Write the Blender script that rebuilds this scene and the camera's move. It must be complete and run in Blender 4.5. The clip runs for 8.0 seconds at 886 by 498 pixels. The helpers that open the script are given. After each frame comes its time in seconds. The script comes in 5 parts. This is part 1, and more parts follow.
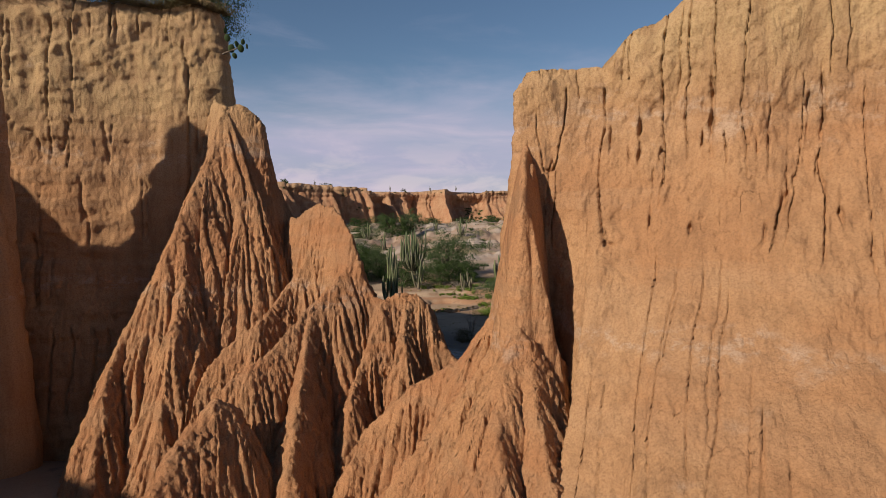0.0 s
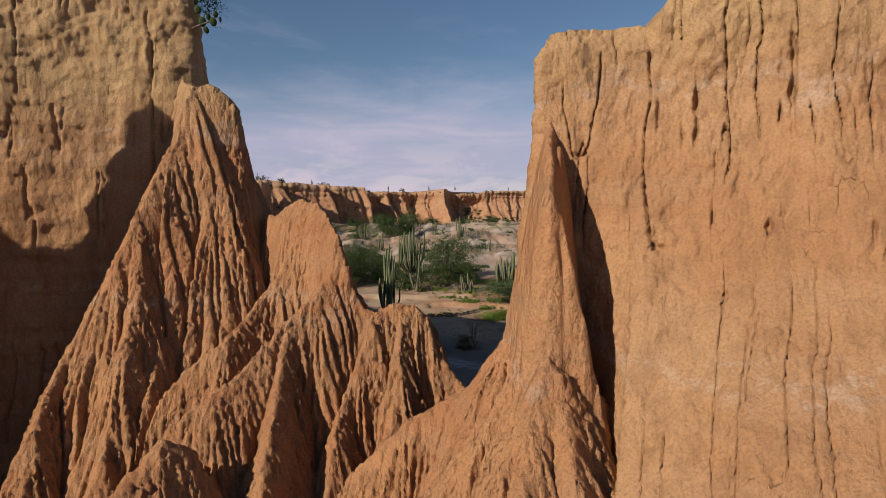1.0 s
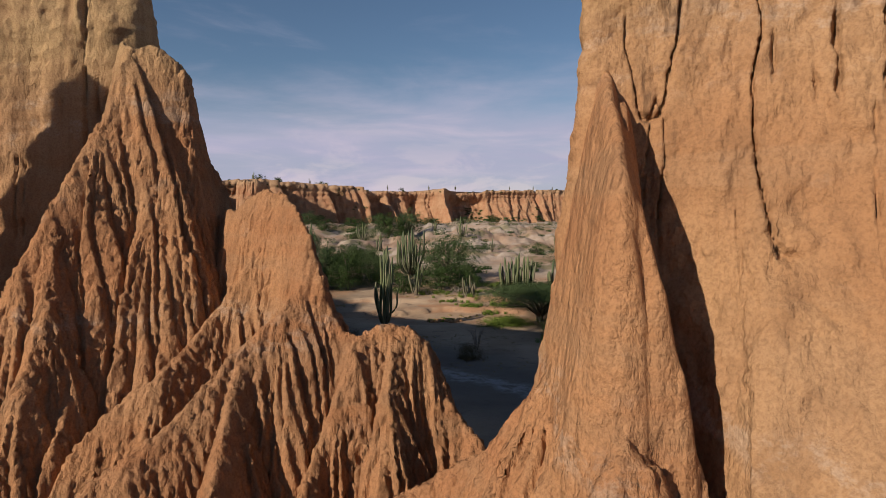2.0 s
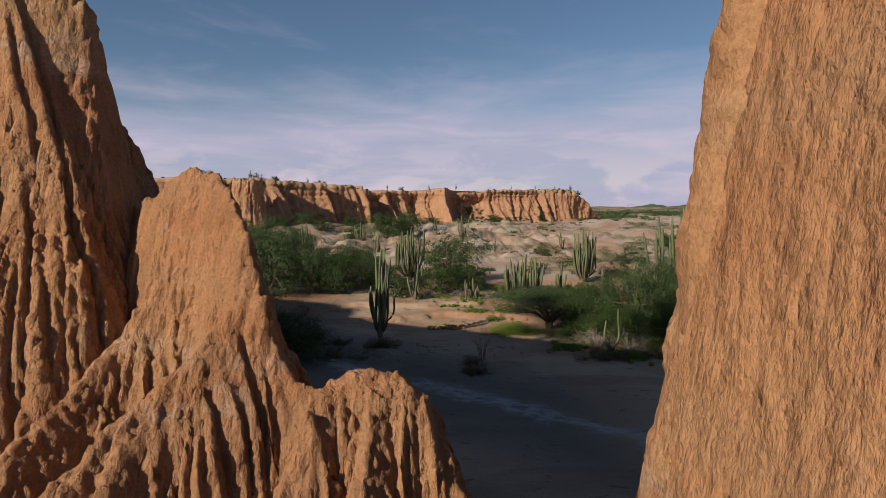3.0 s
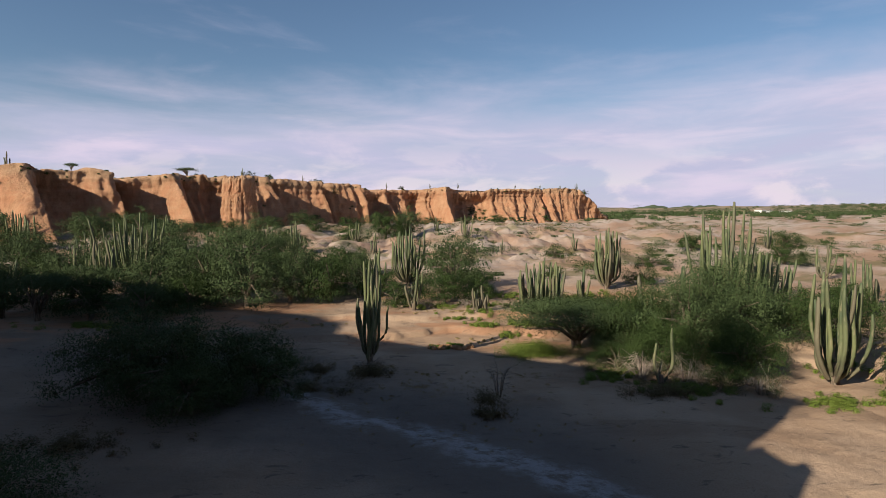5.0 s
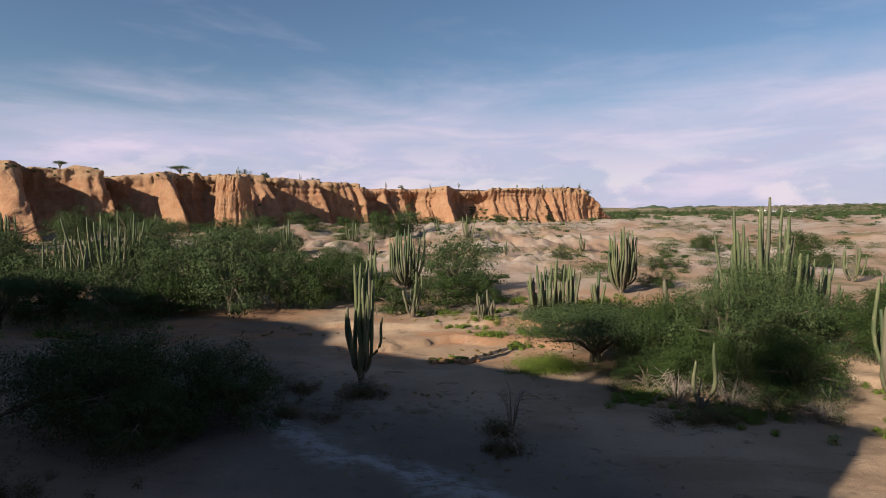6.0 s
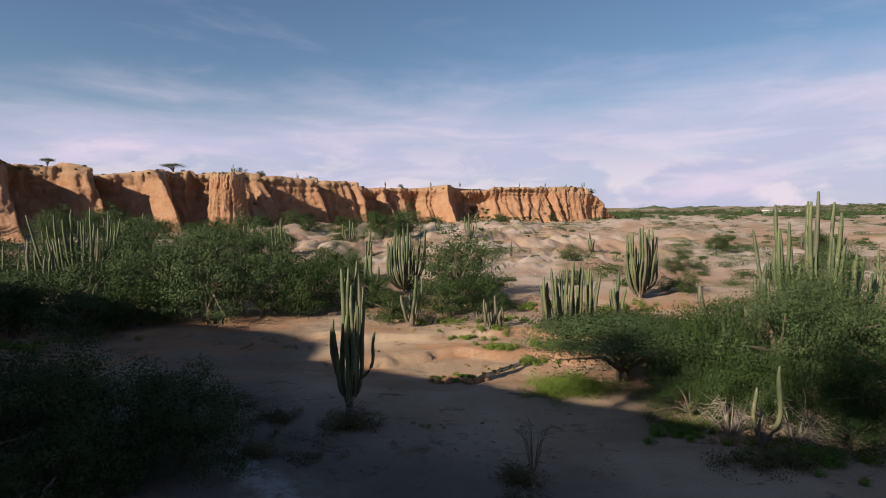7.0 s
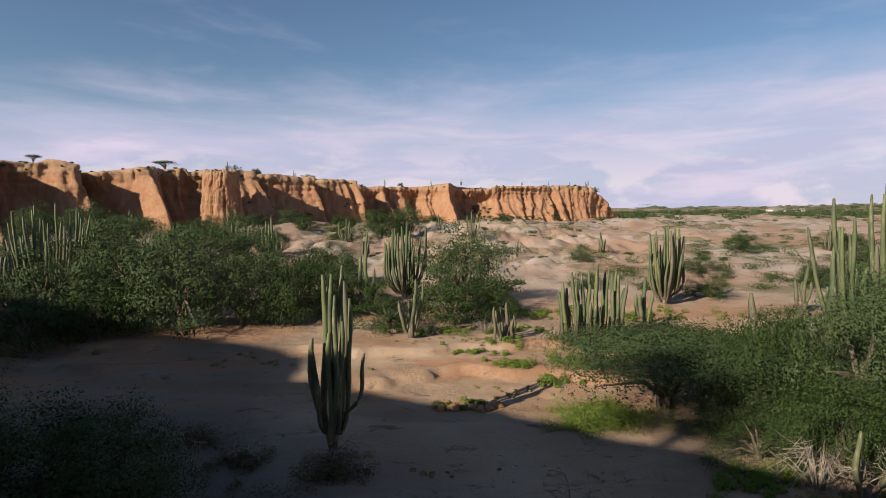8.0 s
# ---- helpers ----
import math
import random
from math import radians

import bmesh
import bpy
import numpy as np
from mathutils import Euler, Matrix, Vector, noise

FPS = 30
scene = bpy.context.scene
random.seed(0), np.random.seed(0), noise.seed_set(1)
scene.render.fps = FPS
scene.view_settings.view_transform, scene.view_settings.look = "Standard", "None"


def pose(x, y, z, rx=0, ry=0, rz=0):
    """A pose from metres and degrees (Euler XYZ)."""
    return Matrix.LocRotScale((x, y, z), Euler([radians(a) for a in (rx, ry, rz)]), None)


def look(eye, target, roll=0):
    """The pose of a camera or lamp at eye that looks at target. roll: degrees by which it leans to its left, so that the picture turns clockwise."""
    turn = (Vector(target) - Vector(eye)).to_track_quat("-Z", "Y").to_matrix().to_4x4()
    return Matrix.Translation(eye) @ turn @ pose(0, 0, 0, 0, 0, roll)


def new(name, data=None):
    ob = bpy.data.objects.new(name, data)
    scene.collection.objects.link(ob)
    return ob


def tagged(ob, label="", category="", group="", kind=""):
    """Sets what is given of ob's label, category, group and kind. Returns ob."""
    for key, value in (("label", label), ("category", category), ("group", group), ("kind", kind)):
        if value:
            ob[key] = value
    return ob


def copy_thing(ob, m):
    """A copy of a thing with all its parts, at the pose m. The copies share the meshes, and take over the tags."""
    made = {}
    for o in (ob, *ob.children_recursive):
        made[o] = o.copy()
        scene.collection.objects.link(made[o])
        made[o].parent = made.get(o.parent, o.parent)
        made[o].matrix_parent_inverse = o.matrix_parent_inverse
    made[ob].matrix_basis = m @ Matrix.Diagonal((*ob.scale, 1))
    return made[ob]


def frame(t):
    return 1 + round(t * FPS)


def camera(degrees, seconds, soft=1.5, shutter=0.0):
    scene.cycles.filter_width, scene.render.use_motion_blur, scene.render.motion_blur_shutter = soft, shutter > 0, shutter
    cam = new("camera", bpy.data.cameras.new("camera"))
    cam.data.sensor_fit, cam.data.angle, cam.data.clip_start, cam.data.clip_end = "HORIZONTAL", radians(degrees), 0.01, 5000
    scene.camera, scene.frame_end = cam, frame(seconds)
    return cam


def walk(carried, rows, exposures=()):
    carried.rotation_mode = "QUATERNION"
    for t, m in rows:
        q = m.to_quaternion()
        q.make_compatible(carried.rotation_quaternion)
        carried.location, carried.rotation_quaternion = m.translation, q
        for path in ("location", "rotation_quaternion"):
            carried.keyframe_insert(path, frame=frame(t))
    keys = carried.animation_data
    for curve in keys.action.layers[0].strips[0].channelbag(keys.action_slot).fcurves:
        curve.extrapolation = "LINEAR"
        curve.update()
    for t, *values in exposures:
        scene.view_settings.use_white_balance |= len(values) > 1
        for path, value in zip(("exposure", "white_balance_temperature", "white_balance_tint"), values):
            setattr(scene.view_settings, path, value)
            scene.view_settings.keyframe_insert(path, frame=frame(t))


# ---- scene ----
cam = camera(76.8, 8.0, soft=0.8)
METRES, EYE, TILT, LEAN, TURN = 18.0, 5.75, -4.0, 0.0, 0.0
ROWS = [
    (0.0, 0.0, 0.0, 0.0, 0.0, 0.0, -0.0),
    (0.5, -0.0016, 0.037, 0.0011, -0.09, 0.02, -0.02),
    (1.0, -0.0031, 0.0828, 0.0023, -0.14, 0.03, -0.03),
    (1.5, -0.0042, 0.135, 0.0036, -0.16, 0.04, -0.05),
    (3.0, -0.0074, 0.3142, 0.0073, -0.11, 0.06, -0.07),
    (3.5, -0.0088, 0.3795, 0.0084, -0.14, 0.07, -0.06),
    (4.0, -0.0101, 0.4395, 0.01, -0.09, 0.1, -0.06),
    (4.5, -0.0122, 0.5029, 0.0103, -0.05, 0.15, -0.06),
    (6.0, -0.0178, 0.7042, 0.0126, 0.0, 0.21, -0.05),
    (6.5, -0.0199, 0.7751, 0.0138, 0.01, 0.23, -0.06),
    (7.0, -0.0227, 0.8483, 0.0147, 0.03, 0.24, -0.08),
    (7.5, -0.0264, 0.9233, 0.0154, 0.04, 0.24, -0.08),
    (8.0, -0.0298, 0.9993, 0.0165, 0.05, 0.24, -0.11),
]
walk(cam, [(t, pose(0, 0, EYE, TILT, LEAN, TURN) @ pose(METRES * x, METRES * y, METRES * z, 90 + pitch, roll, yaw)) for t, x, y, z, yaw, pitch, roll in ROWS],
     [(0.0, 0.10), (3.0, 0.10), (3.6, 0.25), (4.5, 0.45), (8.0, 0.45)])

# ---- light ----
SUN_AZ, SUN_EL = 47.5, 27.0     # the way the light travels, degrees from +y towards +x, and the sun's height
sun_data = bpy.data.lights.new("sun", "SUN")
sun_data.energy, sun_data.angle, sun_data.color = 5.0, radians(0.6), (1.0, 0.89, 0.74)
sun = new("sun", sun_data)
az, el = radians(SUN_AZ), radians(SUN_EL)
sun_way = Vector((math.sin(az) * math.cos(el), math.cos(az) * math.cos(el), -math.sin(el)))
sun.matrix_world = look(-40 * sun_way, (0, 0, 0))


def make_world():
    world = bpy.data.worlds.new("sky")
    scene.world = world
    world.use_nodes = True
    nt = world.node_tree
    N, L = nt.nodes, nt.links
    bg = N["Background"]
    sky = N.new("ShaderNodeTexSky")
    sky.sky_type, sky.sun_disc = "NISHITA", False
    sky.sun_elevation, sky.sun_rotation = el, az + math.pi
    sky.air_density, sky.dust_density, sky.ozone_density = 1.0, 0.25, 3.2
    co = N.new("ShaderNodeTexCoord")
    sep = N.new("ShaderNodeSeparateXYZ")
    L.new(co.outputs["Generated"], sep.inputs[0])

    def m(op, a, b=None, clamp=False):
        n = N.new("ShaderNodeMath")
        n.operation, n.use_clamp = op, clamp
        for i, v in enumerate((a, b)):
            if v is not None:
                if isinstance(v, (int, float)):
                    n.inputs[i].default_value = v
                else:
                    L.new(v, n.inputs[i])
        return n.outputs[0]

    def cloud(stretch, scale, lo, hi, detail, seed):
        comb = N.new("ShaderNodeCombineXYZ")
        L.new(m("ADD", m("MULTIPLY", sep.outputs[0], stretch[0]), seed), comb.inputs[0])
        L.new(m("MULTIPLY", sep.outputs[1], stretch[0]), comb.inputs[1])
        L.new(m("MULTIPLY", sep.outputs[2], stretch[1]), comb.inputs[2])
        tex = N.new("ShaderNodeTexNoise")
        tex.inputs["Scale"].default_value, tex.inputs["Detail"].default_value = scale, detail
        tex.inputs["Roughness"].default_value, tex.inputs["Distortion"].default_value = 0.55, 0.4
        L.new(comb.outputs[0], tex.inputs["Vector"])
        ramp = N.new("ShaderNodeMapRange")
        ramp.interpolation_type = "SMOOTHSTEP"
        ramp.inputs[1].default_value, ramp.inputs[2].default_value = lo, hi
        L.new(tex.outputs["Fac"], ramp.inputs[0])
        return ramp.outputs[0]

    def mix(fac, a, b):
        n = N.new("ShaderNodeMix")
        n.data_type = "RGBA"
        L.new(fac, n.inputs[0])
        for i, v in ((6, a), (7, b)):
            if isinstance(v, tuple):
                n.inputs[i].default_value = (*v, 1)
            else:
                L.new(v, n.inputs[i])
        return n.outputs[2]

    # a veil of high cloud that thickens towards the horizon, streaks of cirrus above it
    puff = cloud((1.0, 4.0), 2.2, 0.0, 1.0, 7, 3.1)
    ragged = m("ADD", m("ADD", sep.outputs[2], m("MULTIPLY", sep.outputs[0], -0.07)), m("MULTIPLY", puff, -0.17))
    low = N.new("ShaderNodeMapRange")
    low.interpolation_type = "SMOOTHSTEP"
    low.inputs[1].default_value, low.inputs[2].default_value, low.inputs[3].default_value, low.inputs[4].default_value = 0.03, 0.18, 1.0, 0.0
    L.new(ragged, low.inputs[0])
    veil = m("MULTIPLY", low.outputs[0], m("ADD", m("MULTIPLY", cloud((1.0, 6.0), 2.5, 0.3, 0.7, 7, 5.4), 0.3), 0.74))
    wisps = m("MULTIPLY", cloud((1.0, 5.0), 2.6, 0.55, 0.76, 8, 9.7), 0.22)
    # small heaps of cloud low over the horizon
    heap = N.new("ShaderNodeMapRange")
    heap.interpolation_type = "SMOOTHSTEP"
    heap.inputs[1].default_value, heap.inputs[2].default_value, heap.inputs[3].default_value, heap.inputs[4].default_value = 0.02, 0.15, 1.0, 0.0
    L.new(sep.outputs[2], heap.inputs[0])
    heaps = m("MULTIPLY", cloud((1.0, 2.6), 8.0, 0.47, 0.60, 9, 21.3), heap.outputs[0])
    fac = m("MAXIMUM", m("MAXIMUM", veil, wisps), m("MULTIPLY", heaps, 0.8))
    tint = mix(heaps, mix(cloud((1.0, 5.5), 3.4, 0.42, 0.64, 9, 12.3), SKY_SHADE, SKY_VEIL), SKY_HEAP)
    out = mix(fac, sky.outputs[0], tint)
    L.new(out, bg.inputs["Color"])
    bg.inputs["Strength"].default_value = 0.066


SKY_SHADE = (6.0, 6.0, 8.0)
SKY_VEIL = (8.2, 7.2, 8.9)
SKY_HEAP = (8.9, 7.8, 8.9)
make_world()


# ---- noise on arrays ----
def hash3(i, j, k, seed):
    with np.errstate(over="ignore"):
        h = (i.astype(np.uint32) * np.uint32(374761393) + j.astype(np.uint32) * np.uint32(668265263)
             + k.astype(np.uint32) * np.uint32(2147483647 - 1013) + np.uint32(seed * 7919 + 17))
        h = (h ^ (h >> np.uint32(13))) * np.uint32(1274126177)
        h = (h ^ (h >> np.uint32(16))) * np.uint32(2246822519)
        h = h ^ (h >> np.uint32(15))
    return h.astype(np.float64) / 4294967295.0 * 2 - 1


def vnoise(x, y, z=0.0, seed=0):
    x, y, z = np.broadcast_arrays(np.asarray(x, float), np.asarray(y, float), np.asarray(z, float))
    i, j, k = np.floor(x).astype(np.int64), np.floor(y).astype(np.int64), np.floor(z).astype(np.int64)
    a, b, c = x - i, y - j, z - k
    a, b, c = (v * v * v * (v * (v * 6 - 15) + 10) for v in (a, b, c))
    out = 0.0
    for di, wa in ((0, 1 - a), (1, a)):
        for dj, wb in ((0, 1 - b), (1, b)):
            for dk, wc in ((0, 1 - c), (1, c)):
                out = out + hash3(i + di, j + dj, k + dk, seed) * wa * wb * wc
    return out


def fbm(x, y, z=0.0, octaves=4, seed=0, gain=0.5):
    out, amp, tot = 0.0, 1.0, 0.0
    for o in range(octaves):
        f = 2.03 ** o
        out = out + amp * vnoise(np.asarray(x) * f, np.asarray(y) * f, np.asarray(z) * f, seed + o * 13)
        tot += amp
        amp *= gain
    return out / tot * 1.5


def smooth(e0, e1, x):
    t = np.clip((x - e0) / (e1 - e0), 0, 1)
    return t * t * (3 - 2 * t)


def groove(n, width):
    """1 in the narrow valleys where the noise n changes its sign, 0 elsewhere."""
    return np.exp(-(n / width) ** 2)


# ---- materials ----
def nodes_of(name):
    mat = bpy.data.materials.new(name)
    mat.use_nodes = True
    nt = mat.node_tree
    return mat, nt.nodes, nt.links, nt.nodes["Principled BSDF"]


class Kit:
    """Short calls for the nodes of one material."""

    def __init__(self, name, rough=0.9, spec=0.2):
        self.mat, self.N, self.L, self.bsdf = nodes_of(name)
        self.bsdf.inputs["Roughness"].default_value = rough
        self.bsdf.inputs["Specular IOR Level"].default_value = spec
        self.geo = self.N.new("ShaderNodeNewGeometry")
        self.pos = self.geo.outputs["Position"]

    def put(self, socket, v):
        if isinstance(v, tuple):
            socket.default_value = (*v, 1) if len(v) == 3 and socket.type == "RGBA" else v
        elif isinstance(v, (int, float)):
            socket.default_value = v
        else:
            self.L.new(v, socket)

    def scaled(self, s, vec=None):
        n = self.N.new("ShaderNodeMapping")
        n.inputs["Scale"].default_value = s
        self.L.new(vec or self.pos, n.inputs["Vector"])
        return n.outputs[0]

    def noise(self, s, detail=5, rough=0.55, dist=0.0, vec=None):
        n = self.N.new("ShaderNodeTexNoise")
        n.inputs["Scale"].default_value = 1.0
        n.inputs["Detail"].default_value, n.inputs["Roughness"].default_value, n.inputs["Distortion"].default_value = detail, rough, dist
        self.L.new(self.scaled(s if isinstance(s, tuple) else (s, s, s), vec), n.inputs["Vector"])
        return n.outputs["Fac"]

    def cracks(self, s, width, dist=None):
        n = self.N.new("ShaderNodeTexVoronoi")
        n.feature = "DISTANCE_TO_EDGE"
        n.inputs["Scale"].default_value = 1.0
        vec = self.scaled(s if isinstance(s, tuple) else (s, s, s))
        if dist:
            w = self.N.new("ShaderNodeTexNoise")
            w.inputs["Scale"].default_value, w.inputs["Detail"].default_value = 1.7, 4
            self.L.new(vec, w.inputs["Vector"])
            mx = self.N.new("ShaderNodeVectorMath")
            mx.operation = "MULTIPLY_ADD"
            self.L.new(w.outputs["Color"], mx.inputs[0])
            mx.inputs[1].default_value = (dist, dist, dist)
            self.L.new(vec, mx.inputs[2])
            vec = mx.outputs[0]
        self.L.new(vec, n.inputs["Vector"])
        return self.range(n.outputs["Distance"], 0.0, width, 1.0, 0.0)

    def knobs(self, s):
        n = self.N.new("ShaderNodeTexVoronoi")
        n.feature = "F1"
        n.inputs["Scale"].default_value = 1.0
        w = self.N.new("ShaderNodeTexNoise")
        w.inputs["Scale"].default_value, w.inputs["Detail"].default_value = 1.3, 4
        vec = self.scaled(s)
        self.L.new(vec, w.inputs["Vector"])
        mx = self.N.new("ShaderNodeVectorMath")
        mx.operation = "MULTIPLY_ADD"
        self.L.new(w.outputs["Color"], mx.inputs[0])
        mx.inputs[1].default_value = (0.9, 0.9, 0.9)
        self.L.new(vec, mx.inputs[2])
        self.L.new(mx.outputs[0], n.inputs["Vector"])
        return self.range(n.outputs["Distance"], 0.05, 0.75, 1.0, 0.0)

    def range(self, v, a, b, c=0.0, d=1.0):
        n = self.N.new("ShaderNodeMapRange")
        n.interpolation_type = "SMOOTHSTEP"
        for i, q in enumerate((v, a, b, c, d)):
            self.put(n.inputs[i], q)
        return n.outputs[0]

    def math(self, op, a, b=0.0):
        n = self.N.new("ShaderNodeMath")
        n.operation = op
        self.put(n.inputs[0], a), self.put(n.inputs[1], b)
        return n.outputs[0]

    def mix(self, fac, a, b, mode="MIX"):
        n = self.N.new("ShaderNodeMix")
        n.data_type, n.blend_type = "RGBA", mode
        self.put(n.inputs[0], fac), self.put(n.inputs[6], a), self.put(n.inputs[7], b)
        return n.outputs[2]

    def sep(self):
        n = self.N.new("ShaderNodeSeparateXYZ")
        self.L.new(self.pos, n.inputs[0])
        return n.outputs

    def finish(self, colour, height=None, strength=0.5, distance=0.02):
        self.put(self.bsdf.inputs["Base Color"], colour)
        if height is not None:
            b = self.N.new("ShaderNodeBump")
            b.inputs["Strength"].default_value, b.inputs["Distance"].default_value = strength, distance
            self.L.new(height, b.inputs["Height"])
            self.L.new(b.outputs[0], self.bsdf.inputs["Normal"])
        return self.mat


def clay_material(name, red, tan, yellow, fine=1.0, high=7.4, knobs=0.0):
    """Weathered orange clay with downward stains, pale salts and a yellower bed on top."""
    k = Kit(name, 0.95, 0.12)
    x, y, z = k.sep()
    wavy = k.math("ADD", z, k.math("MULTIPLY", k.noise(0.8, 3), 0.9))
    bed = k.range(wavy, high - 0.35, high + 1.1)
    col = k.mix(k.range(k.noise(0.7, 5), 0.35, 0.66), red, tan)
    col = k.mix(bed, col, yellow)
    streak = k.range(k.noise((5.0 * fine, 5.0 * fine, 0.45), 6, 0.6, 0.3), 0.42, 0.68)
    clean = k.range(k.math("ABSOLUTE", k.math("SUBTRACT", x, 0.75)), 0.35, 0.9, 0.3, 1.0)
    col = k.mix(k.math("MULTIPLY", k.math("MULTIPLY", streak, clean), 0.45), col, (0.20, 0.105, 0.055))
    band = k.range(k.noise((0.25, 0.25, 3.2), 4), 0.46, 0.62)
    col = k.mix(k.math("MULTIPLY", band, 0.3), col, (0.40, 0.245, 0.14))
    salt = k.range(k.noise((1.7, 1.7, 2.6), 6, 0.65), 0.60, 0.80)
    col = k.mix(k.math("MULTIPLY", salt, 0.45), col, (0.48, 0.37, 0.28))
    if fine == 1.0:
        crust = k.math("MULTIPLY", k.range(k.math("ABSOLUTE", k.math("SUBTRACT", wavy, 4.78)), 0.03, 0.16, 1.0, 0.0), k.range(k.noise((3.0, 3.0, 5.0), 6, 0.7), 0.47, 0.60))
        upper = k.math("MULTIPLY", k.range(k.math("ABSOLUTE", k.math("SUBTRACT", wavy, 7.35)), 0.1, 0.6, 1.0, 0.0), k.range(k.noise((2.2, 2.2, 3.4), 7, 0.72), 0.50, 0.64))
        col = k.mix(k.math("MULTIPLY", k.math("MAXIMUM", crust, upper), 0.38), col, (0.52, 0.41, 0.32))
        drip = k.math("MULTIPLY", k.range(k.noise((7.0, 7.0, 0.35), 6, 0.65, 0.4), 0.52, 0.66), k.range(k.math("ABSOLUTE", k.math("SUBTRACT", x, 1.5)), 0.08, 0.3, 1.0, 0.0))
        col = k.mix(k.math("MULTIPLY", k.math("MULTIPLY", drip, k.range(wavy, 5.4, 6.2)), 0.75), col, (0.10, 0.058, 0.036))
    grit = k.noise(38.0 * fine, 4, 0.7)
    col = k.mix(k.range(grit, 0.40, 0.68, 0.0, 0.42), col, (0.17, 0.085, 0.045))
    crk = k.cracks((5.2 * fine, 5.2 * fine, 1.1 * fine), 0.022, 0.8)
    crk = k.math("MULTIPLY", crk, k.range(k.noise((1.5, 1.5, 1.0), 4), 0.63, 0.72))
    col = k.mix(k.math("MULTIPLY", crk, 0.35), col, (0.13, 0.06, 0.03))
    h = k.math("ADD", k.math("MULTIPLY", grit, 0.3), k.math("ADD", k.math("MULTIPLY", k.noise((12 * fine, 12 * fine, 7 * fine), 7, 0.68), 0.95), k.math("MULTIPLY", k.noise((4.5 * fine, 4.5 * fine, 2.2 * fine), 6, 0.6), 1.1)))
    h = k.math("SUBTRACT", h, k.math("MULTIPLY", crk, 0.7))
    if knobs:
        h = k.math("ADD", h, k.math("MULTIPLY", k.knobs((9.0, 9.0, 5.0)), knobs))
    return k.finish(col, h, 0.9, (0.043 + 0.04 * (knobs > 0)) / fine)


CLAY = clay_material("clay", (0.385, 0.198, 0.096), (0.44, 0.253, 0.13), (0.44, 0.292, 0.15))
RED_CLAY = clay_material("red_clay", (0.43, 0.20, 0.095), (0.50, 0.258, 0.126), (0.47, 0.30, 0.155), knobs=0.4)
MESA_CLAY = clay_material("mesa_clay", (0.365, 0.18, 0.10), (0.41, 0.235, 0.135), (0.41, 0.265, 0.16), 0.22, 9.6)


